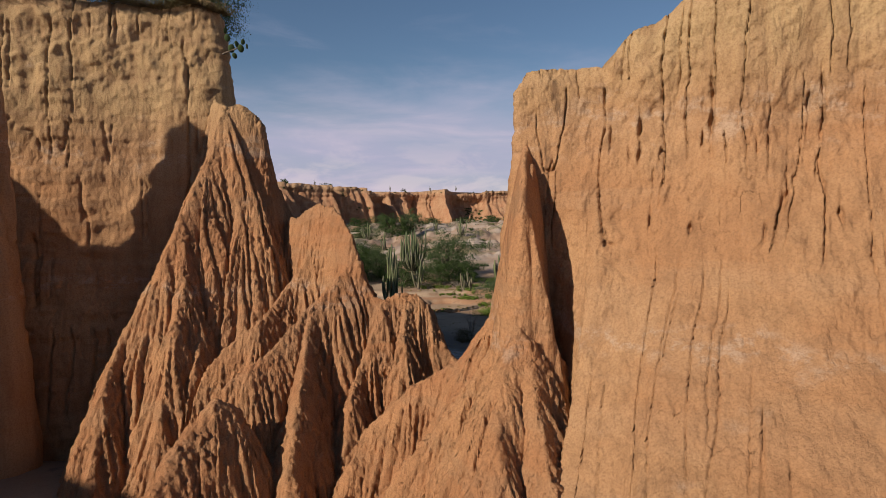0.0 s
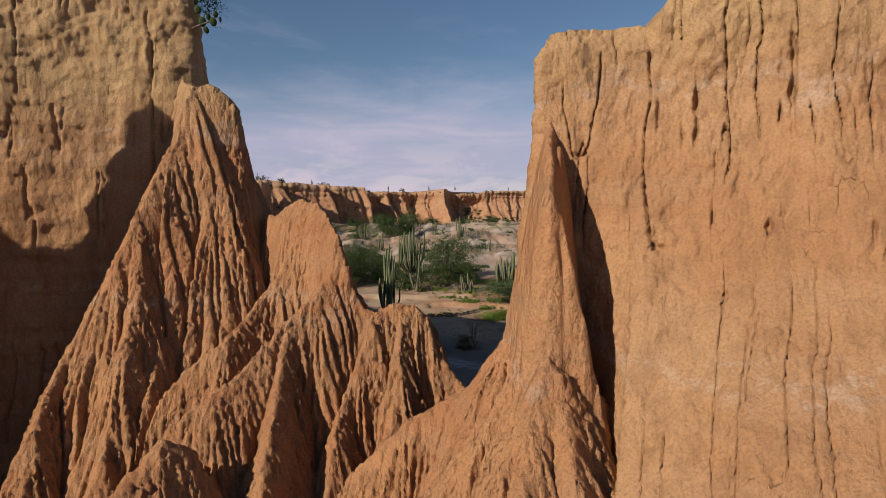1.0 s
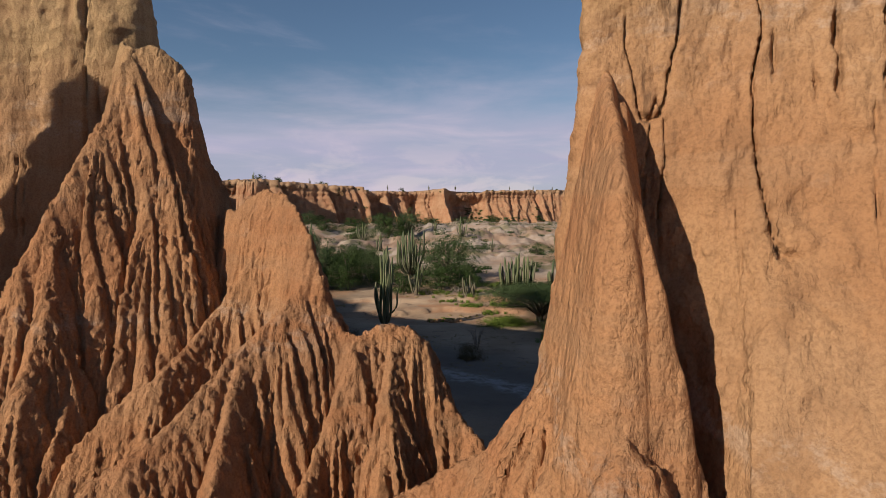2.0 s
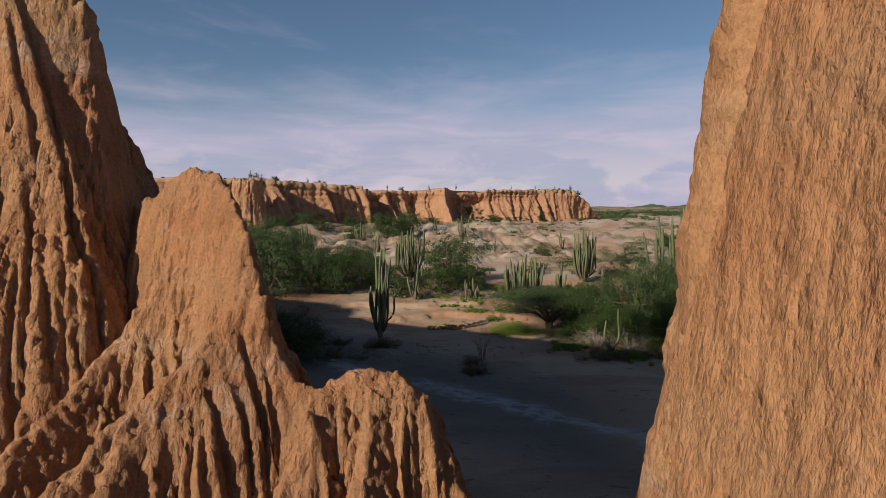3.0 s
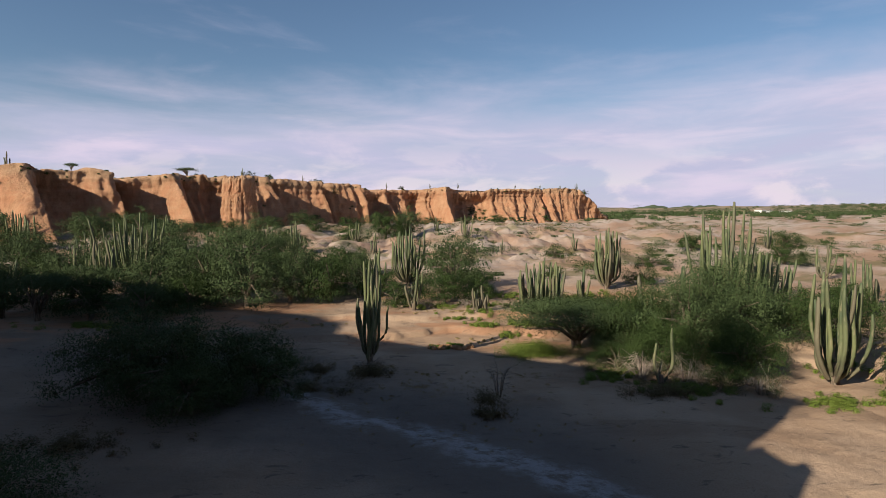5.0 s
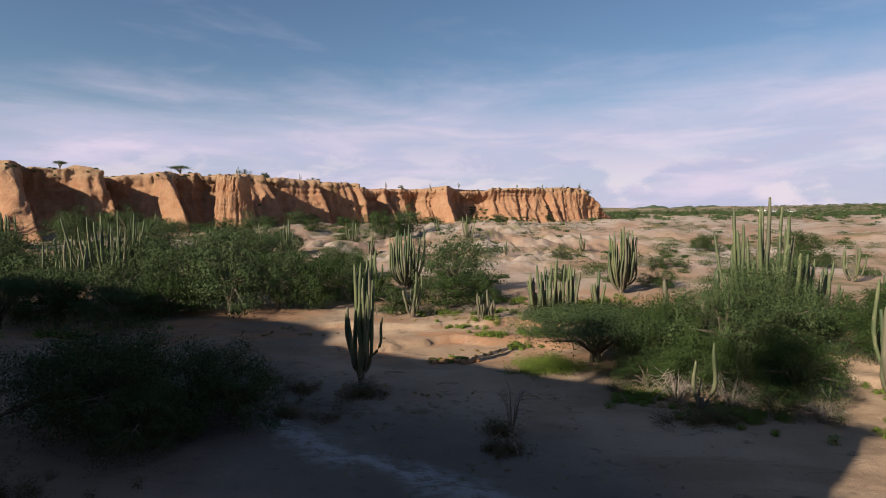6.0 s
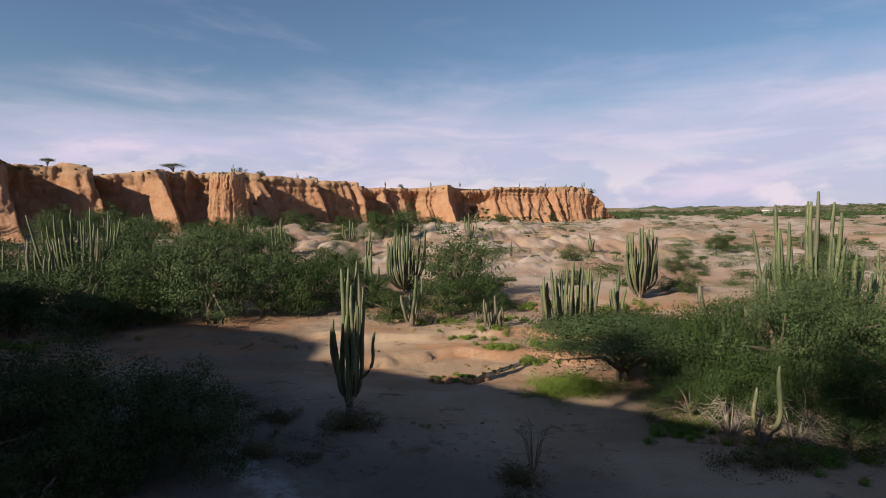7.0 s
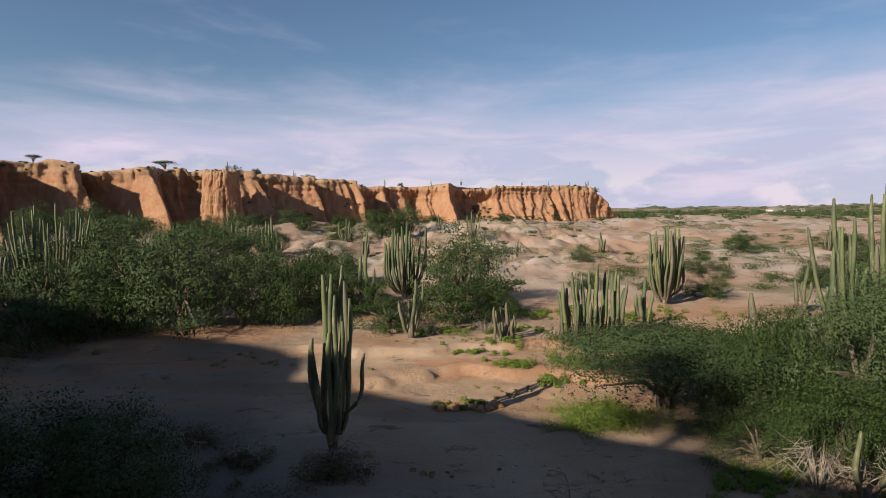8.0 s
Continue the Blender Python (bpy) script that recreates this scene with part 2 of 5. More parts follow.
def ground_material():
    k = Kit("ground", 0.95, 0.12)
    x, y, z = k.sep()
    sand = k.mix(k.range(k.noise(0.35, 6), 0.35, 0.66), (0.345, 0.235, 0.152), (0.43, 0.31, 0.212))
    damp = k.range(k.noise((0.16, 0.5, 1.0), 5, 0.6, 0.6), 0.5, 0.66)
    sand = k.mix(k.math("MULTIPLY", damp, 0.4), sand, (0.19, 0.115, 0.07))
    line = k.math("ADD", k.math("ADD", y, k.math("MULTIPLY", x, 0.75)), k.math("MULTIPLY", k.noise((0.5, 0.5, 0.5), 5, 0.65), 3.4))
    crust = k.math("MULTIPLY", k.range(k.math("ABSOLUTE", k.math("SUBTRACT", line, 24.2)), 0.1, 0.95, 1.0, 0.0), k.range(x, -5.6, -4.2))
    crust = k.math("MULTIPLY", crust, k.range(k.noise((2.2, 3.4, 1.0), 6, 0.7), 0.36, 0.56))
    # darker sand along the stream line: some damp, mostly cliff shade painted in
    wet_shade = k.math("MULTIPLY", k.range(k.math("ABSOLUTE", k.math("SUBTRACT", line, 24.4)), 1.5, 6.5, 1.0, 0.0), k.math("MULTIPLY", k.range(y, 33.0, 30.0), k.range(x, 2.5, 6.0, 1.0, 0.0)))
    sand = k.mix(k.math("MULTIPLY", wet_shade, 0.85), sand, (0.135, 0.118, 0.102))
    # left bank darkened up to y = 40: plant litter, and its shade deepened in colour
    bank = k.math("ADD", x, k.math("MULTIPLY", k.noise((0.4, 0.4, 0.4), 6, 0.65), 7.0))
    litter_shade = k.math("MULTIPLY", k.range(bank, 0.5, -3.5), k.range(y, 40.0, 35.0))
    sand = k.mix(k.math("MULTIPLY", litter_shade, 0.5), sand, (0.09, 0.08, 0.066))
    sand = k.mix(k.math("MULTIPLY", crust, 0.72), sand, (0.38, 0.37, 0.36))
    red = k.math("MULTIPLY", k.range(k.noise((0.22, 0.5, 1.0), 6, 0.6, 0.5), 0.46, 0.58), k.math("MULTIPLY", k.range(y, 30.5, 32.5), k.range(y, 48.0, 42.0)))
    sand = k.mix(k.math("MULTIPLY", red, 0.65), sand, (0.36, 0.18, 0.095))
    marks = k.range(k.noise((1.3, 2.6, 1.0), 6, 0.7, 0.8), 0.57, 0.69)
    sand = k.mix(k.math("MULTIPLY", marks, 0.7), sand, (0.085, 0.07, 0.056))
    pale = k.mix(k.range(k.noise(0.12, 6, 0.62), 0.4, 0.62), (0.36, 0.235, 0.16), (0.45, 0.365, 0.30))
    col = k.mix(k.range(k.math("ADD", y, k.math("MULTIPLY", k.noise(0.08, 3), 14.0)), 44.0, 60.0), sand, pale)
    scrub = k.range(k.noise(0.23, 7, 0.66), 0.50, 0.60)
    far = k.range(y, 34.0, 48.0)
    col = k.mix(k.math("MULTIPLY", k.math("MULTIPLY", scrub, far), 0.7), col, (0.15, 0.14, 0.06))
    away = k.range(y, 150.0, 260.0)
    col = k.mix(k.math("MULTIPLY", away, 0.75), col, k.mix(k.range(k.noise(0.02, 5), 0.42, 0.6), (0.09, 0.10, 0.045), (0.30, 0.23, 0.13)))
    grit = k.noise(26.0, 4, 0.7)
    col = k.mix(k.range(grit, 0.4, 0.75, 0.0, 0.35), col, (0.18, 0.10, 0.06))
    h = k.math("ADD", k.math("MULTIPLY", grit, 0.25), k.noise(2.6, 7, 0.62))
    return k.finish(col, h, 0.75, 0.07)


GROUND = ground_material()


def leaf_material(name, a, b):
    k = Kit(name, 0.7, 0.1)
    k.L.new(k.math("ADD", k.math("MULTIPLY", k.noise(1.6, 3), 0.86), k.math("MULTIPLY", k.geo.outputs["Random Per Island"], 0.14)), (fac := k.N.new("ShaderNodeMapRange")).inputs[0])
    fac.inputs[1].default_value, fac.inputs[2].default_value = 0.22, 0.78
    col = k.mix(fac.outputs[0], a, b)
    return k.finish(col)


LEAF = leaf_material("leaf", (0.021, 0.040, 0.012), (0.047, 0.071, 0.019))
LEAF_DARK = leaf_material("leaf_dark", (0.036, 0.058, 0.024), (0.07, 0.096, 0.035))
GRASS = leaf_material("grass", (0.08, 0.125, 0.022), (0.17, 0.21, 0.04))
DRY = leaf_material("dry_grass", (0.22, 0.16, 0.07), (0.34, 0.26, 0.13))


DRY_DARK = leaf_material("rim_straw", (0.06, 0.05, 0.025), (0.16, 0.12, 0.055))


def cactus_material():
    k = Kit("cactus_skin", 0.6, 0.25)
    co = k.N.new("ShaderNodeTexCoord")
    sp = k.N.new("ShaderNodeSeparateXYZ")
    k.L.new(co.outputs["Object"], sp.inputs[0])
    col = k.mix(k.range(k.noise(1.4, 4), 0.35, 0.65), (0.062, 0.085, 0.042), (0.125, 0.142, 0.066))
    cork = k.range(k.math("ADD", sp.outputs[2], k.math("MULTIPLY", k.noise(3.0, 4), 1.6)), 0.9, 2.3, 1.0, 0.0)
    col = k.mix(k.math("MULTIPLY", cork, 0.85), col, (0.125, 0.105, 0.075))
    col = k.mix(k.range(k.noise((9, 9, 2.5), 5, 0.65), 0.54, 0.70), col, (0.24, 0.20, 0.13))
    info = k.N.new("ShaderNodeObjectInfo")
    col = k.mix(k.range(info.outputs["Random"], 0.75, 1.0, 0.0, 0.8), col, (0.15, 0.125, 0.085))
    col = k.mix(k.range(info.outputs["Random"], 0.0, 0.4, 0.45, 0.0), col, (0.17, 0.185, 0.075))
    h = k.noise((14, 14, 30), 3)
    return k.finish(col, h, 0.5, 0.015)


CACTUS = cactus_material()


def bark_material(name, a, b):
    k = Kit(name, 0.9, 0.15)
    return k.finish(k.mix(k.range(k.noise((14, 14, 3), 5), 0.4, 0.65), a, b), k.noise((20, 20, 5), 4), 0.6, 0.02)


BARK = bark_material("bark", (0.10, 0.075, 0.055), (0.20, 0.16, 0.12))
TWIG = bark_material("dead_twig", (0.24, 0.19, 0.15), (0.38, 0.32, 0.26))
WHITE = bark_material("white_paint", (0.75, 0.74, 0.72), (0.82, 0.81, 0.79))


# ---- building with arrays ----
def mesh_of(name, verts, faces, mat, soft=True):
    me = bpy.data.meshes.new(name)
    me.from_pydata(verts, [], faces)
    me.materials.append(mat)
    if soft:
        me.shade_smooth()
    me.update()
    return me


def grid_faces(n, m, wrap=False):
    i = np.arange(n if wrap else n - 1)[:, None]
    j = np.arange(m - 1)[None, :]
    a, b = i * m + j, ((i + 1) % n) * m + j
    return np.stack([a, b, b + 1, a + 1], -1).reshape(-1, 4)


def sheet(name, P, mat, wrap=False, flip=False):
    n, m = P.shape[:2]
    f = grid_faces(n, m, wrap)
    return new(name, mesh_of(name, P.reshape(-1, 3), f[:, ::-1] if flip else f, mat))


def roughen(P, lumps, size, seed, tall=0.55, grain=0.35):
    """Push a sheet out along its normals into a crust of lumps with sharp creases between them."""
    a, b = np.gradient(P, axis=0), np.gradient(P, axis=1)
    n = np.cross(a, b)
    n /= np.maximum(np.linalg.norm(n, axis=-1), 1e-9)[..., None]
    x, y, z = P[..., 0] / size, P[..., 1] / size, P[..., 2] / size * tall
    d = np.abs(vnoise(x, y, z, seed)) ** 0.6 - 0.5
    d = d + 0.5 * (np.abs(vnoise(x * 2.1, y * 2.1, z * 2.1, seed + 1)) ** 0.7 - 0.45)
    d = d * (0.65 + 0.6 * vnoise(x * 0.25, y * 0.25, z * 0.25, seed + 2)) + grain * 0.5 * vnoise(x * 4.3, y * 4.3, z * 4.3, seed + 3)
    return P + n * (lumps * d)[..., None]


def along(pts, step, closed=False, fine=None):
    """A rounded path through plan points: places, outward normals (to the right of the way) and the distance along. fine: from, to, step of a closer stretch."""
    p = np.array(pts, float)
    for _ in range(3):
        q = np.roll(p, -1, 0) if closed else p[1:]
        a = p if closed else p[:-1]
        mid = np.stack([0.75 * a + 0.25 * q, 0.25 * a + 0.75 * q], 1).reshape(-1, p.shape[1])
        p = mid if closed else np.vstack([p[:1], mid, p[-1:]])
    if closed:
        p = np.vstack([p, p[:1]])
    d = np.r_[0, np.cumsum(np.hypot(*np.diff(p[:, :2], axis=0).T))]
    if fine:
        u = np.r_[np.arange(0, fine[0], step), np.arange(fine[0], fine[1], fine[2]), np.arange(fine[1], d[-1], step)]
    else:
        u = np.linspace(0, d[-1], max(4, int(d[-1] / step)))
    if closed:
        u = u[:-1]
    out = np.stack([np.interp(u, d, p[:, i]) for i in range(p.shape[1])], 1)
    e = 0.08
    if closed:
        lo, hi = (u - e) % d[-1], (u + e) % d[-1]
    else:
        lo, hi = np.maximum(u - e, 0), np.minimum(u + e, d[-1])
    t = np.stack([np.interp(hi, d, p[:, i]) - np.interp(lo, d, p[:, i]) for i in (0, 1)], 1)
    t /= np.maximum(np.hypot(t[:, 0], t[:, 1]), 1e-9)[:, None]
    return out, np.stack([t[:, 1], -t[:, 0]], 1), u


def near_line(p, line):
    """For each plan point the nearest place on a line of x, y, z."""
    best, dist = None, None
    for a, b in zip(line[:-1], line[1:]):
        a, b = np.array(a, float), np.array(b, float)
        w = b - a
        t = np.clip(((p[:, 0] - a[0]) * w[0] + (p[:, 1] - a[1]) * w[1]) / (w[0] ** 2 + w[1] ** 2), 0, 1)
        q = a[None, :] + t[:, None] * w[None, :]
        dd = np.hypot(p[:, 0] - q[:, 0], p[:, 1] - q[:, 1])
        if best is None:
            best, dist = q, dd
        else:
            best, dist = np.where((dd < dist)[:, None], q, best), np.minimum(dd, dist)
    return best


def curtain(name, pts, base, offset, du, dz, mat, spine, closed=False, lip=0.25, jag=0.12, wave=1.3, seed=0, fine=None, notch=None, lumps=0.03, size=0.16, tall=0.55):
    """A cliff: plan points with the height of their rim; offset(u, z, rim) says how far the face stands out; spine: the line that its top closes on."""
    p, nrm, u = along(pts, du, closed, fine)
    rim = p[:, 2] + jag * fbm(u * wave, seed, 0, 4, seed + 5)
    if notch:
        rim = rim - notch(u)
    rows = max(6, int((rim.max() - base) / dz))
    v = np.linspace(0, 1, rows)
    Z = base + (rim[:, None] - base) * v[None, :]
    U = np.repeat(u[:, None], rows, 1)
    D = offset(U, Z, rim[:, None])
    D = D - lip * 0.5 * (1 - smooth(0, lip, rim[:, None] - Z))
    P = np.stack([p[:, :1] + nrm[:, :1] * D, p[:, 1:2] + nrm[:, 1:2] * D, Z], -1)
    edge, core = P[:, -1], near_line(P[:, -1], spine)
    steps = np.array([0.03, 0.08, 0.16, 0.28, 0.45, 0.7, 1.0])
    cap = edge[:, None, :] + (core - edge)[:, None, :] * steps[None, :, None]
    cap[..., 2] += 0.06 * fbm(cap[..., 0] * 1.5, cap[..., 1] * 1.5, 0, 3, seed + 8) * (1 - steps[None, :])
    return sheet(name, roughen(np.concatenate([P, cap], 1), lumps, size, seed + 60, tall), mat, closed)


def flutes(U, Z, seed, scale=1.0, depth=0.1, wide=1.0, broken=0.55):
    """Vertical runnels: dark cuts of different lengths, long shallow pleats and a little roughness."""
    wob = (0.09 * fbm(U * 1.1 / scale, Z * 0.7 / scale, 0, 3, seed + 1) + 0.012 * fbm(U * 6 / scale, Z * 5 / scale, 0, 3, seed + 2)) * scale
    out = depth * 0.45 * fbm(U * 0.8 / scale, Z * 0.25 / scale, 0, 3, seed + 6)
    for f, g, w, amp, o in ((1.9, 0.07, 0.020, 0.9, 0), (3.3, 0.12, 0.016, 0.8, 20), (6.5, 0.22, 0.013, 0.65, 40)):
        x, y = (U + wob) * f / scale, Z * g / scale
        n = vnoise(x, y, 0, seed + o)
        rate = np.abs(vnoise(x + 0.03, y, 0, seed + o) - vnoise(x - 0.03, y, 0, seed + o)) / 0.06 * f
        m = smooth(0.08, 0.34, vnoise(U * f * 0.42 / scale, Z * broken / scale, 0, seed + o + 3))
        out = out - depth * amp * m * groove(n / np.maximum(rate, 0.35 * f), w * scale * wide * (0.4 + m))
    return out + depth * 0.14 * fbm(U * 7 / scale, Z * 4.0 / scale, 0, 4, seed + 7)


# ---- ground ----
def bank_z(X, Y):
    """Height of the land: a dry stream bed, low banks beyond it, pale mounds further out, hills at the horizon."""
    z = 1.3 * (1 - smooth(8.0, 12.0, Y - 0.15 * np.abs(X)))
    edge = Y - 33.0 - 1.4 * np.sin(X * 0.21 + 0.6) - 0.25 * np.maximum(0, -X - 4) + 0.55 * np.maximum(0, X - 3)
    ragged = edge + 0.9 * fbm(X * 0.45, Y * 0.45, 0, 4, 41)
    z = z + 0.24 * smooth(0.0, 0.22, ragged) + 0.20 * smooth(1.9, 2.15, ragged + 0.8 * fbm(X * 0.3, Y * 0.5, 4, 3, 43)) + 0.35 * smooth(4, 16, edge)
    z = z - 0.10 * np.exp(-((Y + 0.75 * X - 23.4 + 0.7 * fbm(X * 0.4, Y * 0.4, 2, 3, 45)) / 0.9) ** 2) * smooth(-7, -5, X)
    z = z + 1.6 * smooth(40, 105, Y)
    mound = smooth(46, 62, Y) * (1 - smooth(240, 500, Y))
    z = z + mound * (1.1 * np.abs(fbm(X * 0.10, Y * 0.06, 0, 5, 31)) + 0.6 * np.abs(fbm(X * 0.5, Y * 0.4, 0, 4, 33)))
    z = z + 1.0 * smooth(10, 70, X) * smooth(80, 150, Y) + 6.0 * smooth(140, 270, X) * smooth(120, 260, Y)
    z = z + (5.0 * fbm(X * 0.006, Y * 0.006, 0, 4, 35) * smooth(250, 800, Y))
    near = 1 - smooth(50, 80, Y)
    z = z + near * (0.06 * fbm(X * 0.5, Y * 0.5, 0, 4, 37) + 0.02 * fbm(X * 2.6, Y * 2.6, 0, 3, 39))
    return z


def graded(lo, hi, fine_lo, fine_hi, step, grow):
    mid = np.arange(fine_lo, fine_hi, step)
    up, s = [mid[-1]], step
    while up[-1] < hi:
        s = s * grow
        up.append(up[-1] + s)
    down, s = [mid[0]], step
    while down[-1] > lo:
        s = s * grow
        down.append(down[-1] - s)
    return np.r_[np.array(down[:0:-1]), mid, np.array(up[1:])]


gx = graded(-4500, 4500, -12, 13, 0.17, 1.045)
gy = graded(-120, 4500, 17, 40, 0.15, 1.033)
GX, GY = np.meshgrid(gx, gy, indexing="ij")
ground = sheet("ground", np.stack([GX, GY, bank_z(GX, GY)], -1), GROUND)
tagged(ground, "sandy dry stream bed and pale scrubby badland reaching the horizon", "ground", kind="structure")


# ---- the near ridge ----
def spur(X, Y, crest, slope, rnd, rill, seed, power=1.0):
    """Height of a clay spur under its crest line, cut by runnels that start at the crest."""
    H = np.full(X.shape, -50.0)
    C = np.zeros(X.shape)
    Dm = np.zeros(X.shape)
    run = 0.0
    for (ax, ay, az_), (bx, by, bz) in zip(crest[:-1], crest[1:]):
        dx, dy = bx - ax, by - ay
        ln = math.hypot(dx, dy)
        t = np.clip(((X - ax) * dx + (Y - ay) * dy) / (ln * ln), 0, 1)
        ex, ey = X - (ax + t * dx), Y - (ay + t * dy)
        d = np.hypot(ex, ey)
        h = az_ + t * (bz - az_) - slope * (np.sqrt(d * d + rnd * rnd) - rnd) ** power
        better = h > H
        H = np.where(better, h, H)
        C = np.where(better, run + t * ln + 0.4 * np.arctan2(ey, ex), C)
        Dm = np.where(better, d, Dm)
        run += ln
    w = C + 0.09 * fbm(X * 1.3, Y * 1.3, 0, 3, seed + 4)
    a = np.abs(np.sin(np.pi * (w * 2.3 + 0.9 * vnoise(w * 1.1, Dm * 0.35, 0, seed))))
    b = np.abs(np.sin(np.pi * (w * 8.8 + 1.3 * vnoise(w * 2.3, Dm * 0.8, 0, seed + 1))))
    c = np.abs(vnoise(w * 22.0, Dm * 2.4, 0, seed + 2))
    grow = smooth(0.0, 0.42, Dm)
    cut = 0.30 * (a ** 0.65 - 0.7) + 0.40 * (b ** 0.6 - 0.7) * (0.6 + 0.45 * vnoise(w * 1.7, Dm * 1.3, 0, seed + 3)) + 0.34 * (c ** 0.7 - 0.45)
    return H + rill * slope * grow * cut


def smax(a, b, k=0.12):
    h = np.clip(0.5 + 0.5 * (a - b) / k, 0, 1)
    return b + (a - b) * h + k * h * (1 - h)


RIDGE_SPURS = [
    # crest, slope, roundness, runnel depth
    # the tall cone before the cliff's corner: its outer crest, two inner ones and the steep shoulder
    ([(-4.30, 11.1, 7.80), (-4.5, 10.75, 6.75), (-4.72, 10.1, 5.65), (-4.86, 9.75, 5.02), (-5.22, 9.7, 4.34), (-5.42, 9.33, 3.58), (-5.40, 8.92, 3.22), (-5.38, 8.6, 2.86), (-5.25, 8.1, 1.9)], 2.6, 0.05, 0.22),
    ([(-4.72, 10.1, 5.6), (-4.5, 9.6, 4.6), (-4.46, 9.17, 3.9), (-4.52, 8.95, 3.15), (-4.38, 8.47, 2.57), (-4.3, 8.0, 1.7)], 2.5, 0.05, 0.24),
    ([(-3.86, 11.25, 7.5), (-3.76, 10.95, 6.5), (-3.82, 10.56, 5.65), (-4.16, 10.4, 5.06), (-4.2, 10.0, 4.4), (-4.16, 9.55, 3.8), (-4.09, 9.03, 3.2), (-4.08, 8.65, 2.57), (-4.05, 8.2, 1.7)], 2.5, 0.05, 0.24),
    ([(-4.75, 11.75, 8.05), (-4.30, 11.15, 7.80), (-3.95, 11.2, 7.82), (-3.62, 11.25, 7.56), (-3.56, 11.28, 7.1)], 5.5, 0.06, 0.08),
    ([(-3.58, 11.28, 7.38), (-3.52, 11.28, 6.75), (-3.36, 11.28, 6.05), (-3.22, 11.3, 5.6), (-3.1, 11.3, 5.45)], 5.5, 0.06, 0.10),
    # the lower peak and the saddle that runs from it
    ([(-3.12, 11.3, 5.55), (-2.9, 11.0, 5.62), (-2.62, 10.82, 5.74), (-2.36, 10.7, 5.87), (-2.12, 10.52, 5.82), (-1.88, 10.2, 5.62), (-1.65, 9.92, 5.3), (-1.5, 9.76, 4.9), (-1.38, 9.68, 4.54), (-1.2, 9.62, 4.24), (-1.0, 9.64, 4.17)], 5.2, 0.08, 0.17),
    ([(-1.05, 9.62, 4.15), (-0.85, 9.76, 4.24), (-0.68, 9.8, 4.29), (-0.5, 9.84, 4.26), (-0.34, 9.86, 4.1), (-0.22, 9.8, 3.84), (-0.05, 9.68, 3.5), (0.25, 9.5, 3.1), (0.6, 9.2, 2.3)], 2.9, 0.16, 0.20),
    ([(-2.35, 10.55, 5.4), (-2.62, 10.35, 4.75), (-2.77, 10.2, 4.44), (-2.98, 9.85, 4.08), (-3.2, 9.42, 3.82), (-3.66, 9.2, 3.41), (-3.94, 8.95, 3.02), (-4.05, 8.5, 2.3)], 2.5, 0.05, 0.25),
    ([(-1.62, 9.8, 4.95), (-1.86, 9.5, 4.46), (-2.18, 9.3, 4.18), (-2.38, 8.95, 3.91), (-2.65, 8.6, 3.6), (-2.93, 8.35, 3.38), (-3.35, 8.18, 3.08), (-3.6, 7.9, 2.4)], 2.4, 0.05, 0.25),
    ([(-2.2, 9.25, 4.14), (-2.19, 8.9, 3.79), (-2.16, 8.45, 3.33), (-2.1, 8.0, 3.0), (-2.1, 7.4, 2.3)], 2.5, 0.05, 0.25),
    ([(-1.05, 9.45, 4.1), (-1.2, 9.3, 3.68), (-1.38, 9.05, 3.22), (-1.43, 8.6, 2.86), (-1.48, 8.0, 2.0)], 2.5, 0.05, 0.25),
    ([(-0.62, 9.65, 4.15), (-0.66, 9.3, 3.65), (-0.7, 8.95, 3.0), (-0.75, 8.6, 2.3)], 2.4, 0.06, 0.25),
    # the rounded knob in front
    ([(-2.92, 7.5, 3.1), (-3.08, 7.36, 3.2), (-3.22, 7.15, 3.0), (-3.34, 6.9, 2.78), (-3.5, 6.2, 2.2), (-3.6, 5.4, 1.6)], 2.5, 0.14, 0.20),
    # the buttress at the cliff's corner, the curved saddle at its foot and its skirts
    ([(1.12, 7.7, 6.7), (1.03, 7.3, 6.35), (0.98, 6.95, 6.08), (0.95, 6.7, 5.88), (0.93, 6.6, 5.6)], 6.5, 0.10, 0.012),
    ([(1.16, 7.4, 6.35), (1.06, 7.02, 5.98), (1.05, 6.68, 5.66), (1.10, 6.5, 5.24), (1.19, 6.42, 4.75), (1.31, 6.36, 4.14), (1.48, 6.4, 3.6)], 8.0, 0.06, 0.02),
    ([(0.80, 7.3, 4.62), (0.6, 7.7, 4.14), (0.4, 7.82, 3.82), (0.18, 7.95, 3.56), (-0.12, 8.02, 3.36), (-0.47, 8.0, 3.22), (-0.74, 8.0, 2.94), (-1.0, 7.98, 2.67), (-1.25, 7.7, 2.2)], 1.9, 0.07, 0.24),
    ([(0.7, 6.75, 4.35), (0.42, 6.6, 3.8), (0.15, 6.62, 3.42), (-0.18, 6.75, 2.96), (-0.5, 6.75, 2.3)], 1.9, 0.06, 0.24),
    ([(0.85, 6.3, 4.42), (0.66, 5.98, 3.94), (0.55, 5.5, 3.4), (0.4, 4.8, 2.6)], 1.8, 0.08, 0.24),
    ([(0.95, 6.3, 4.35), (0.98, 5.9, 3.85), (1.05, 5.4, 3.35), (1.1, 4.6, 2.5)], 1.9, 0.06, 0.24),
    ([(1.2, 6.5, 4.3), (1.28, 6.25, 3.7), (1.42, 5.6, 3.2), (1.5, 4.8, 2.5)], 1.9, 0.06, 0.24),
]


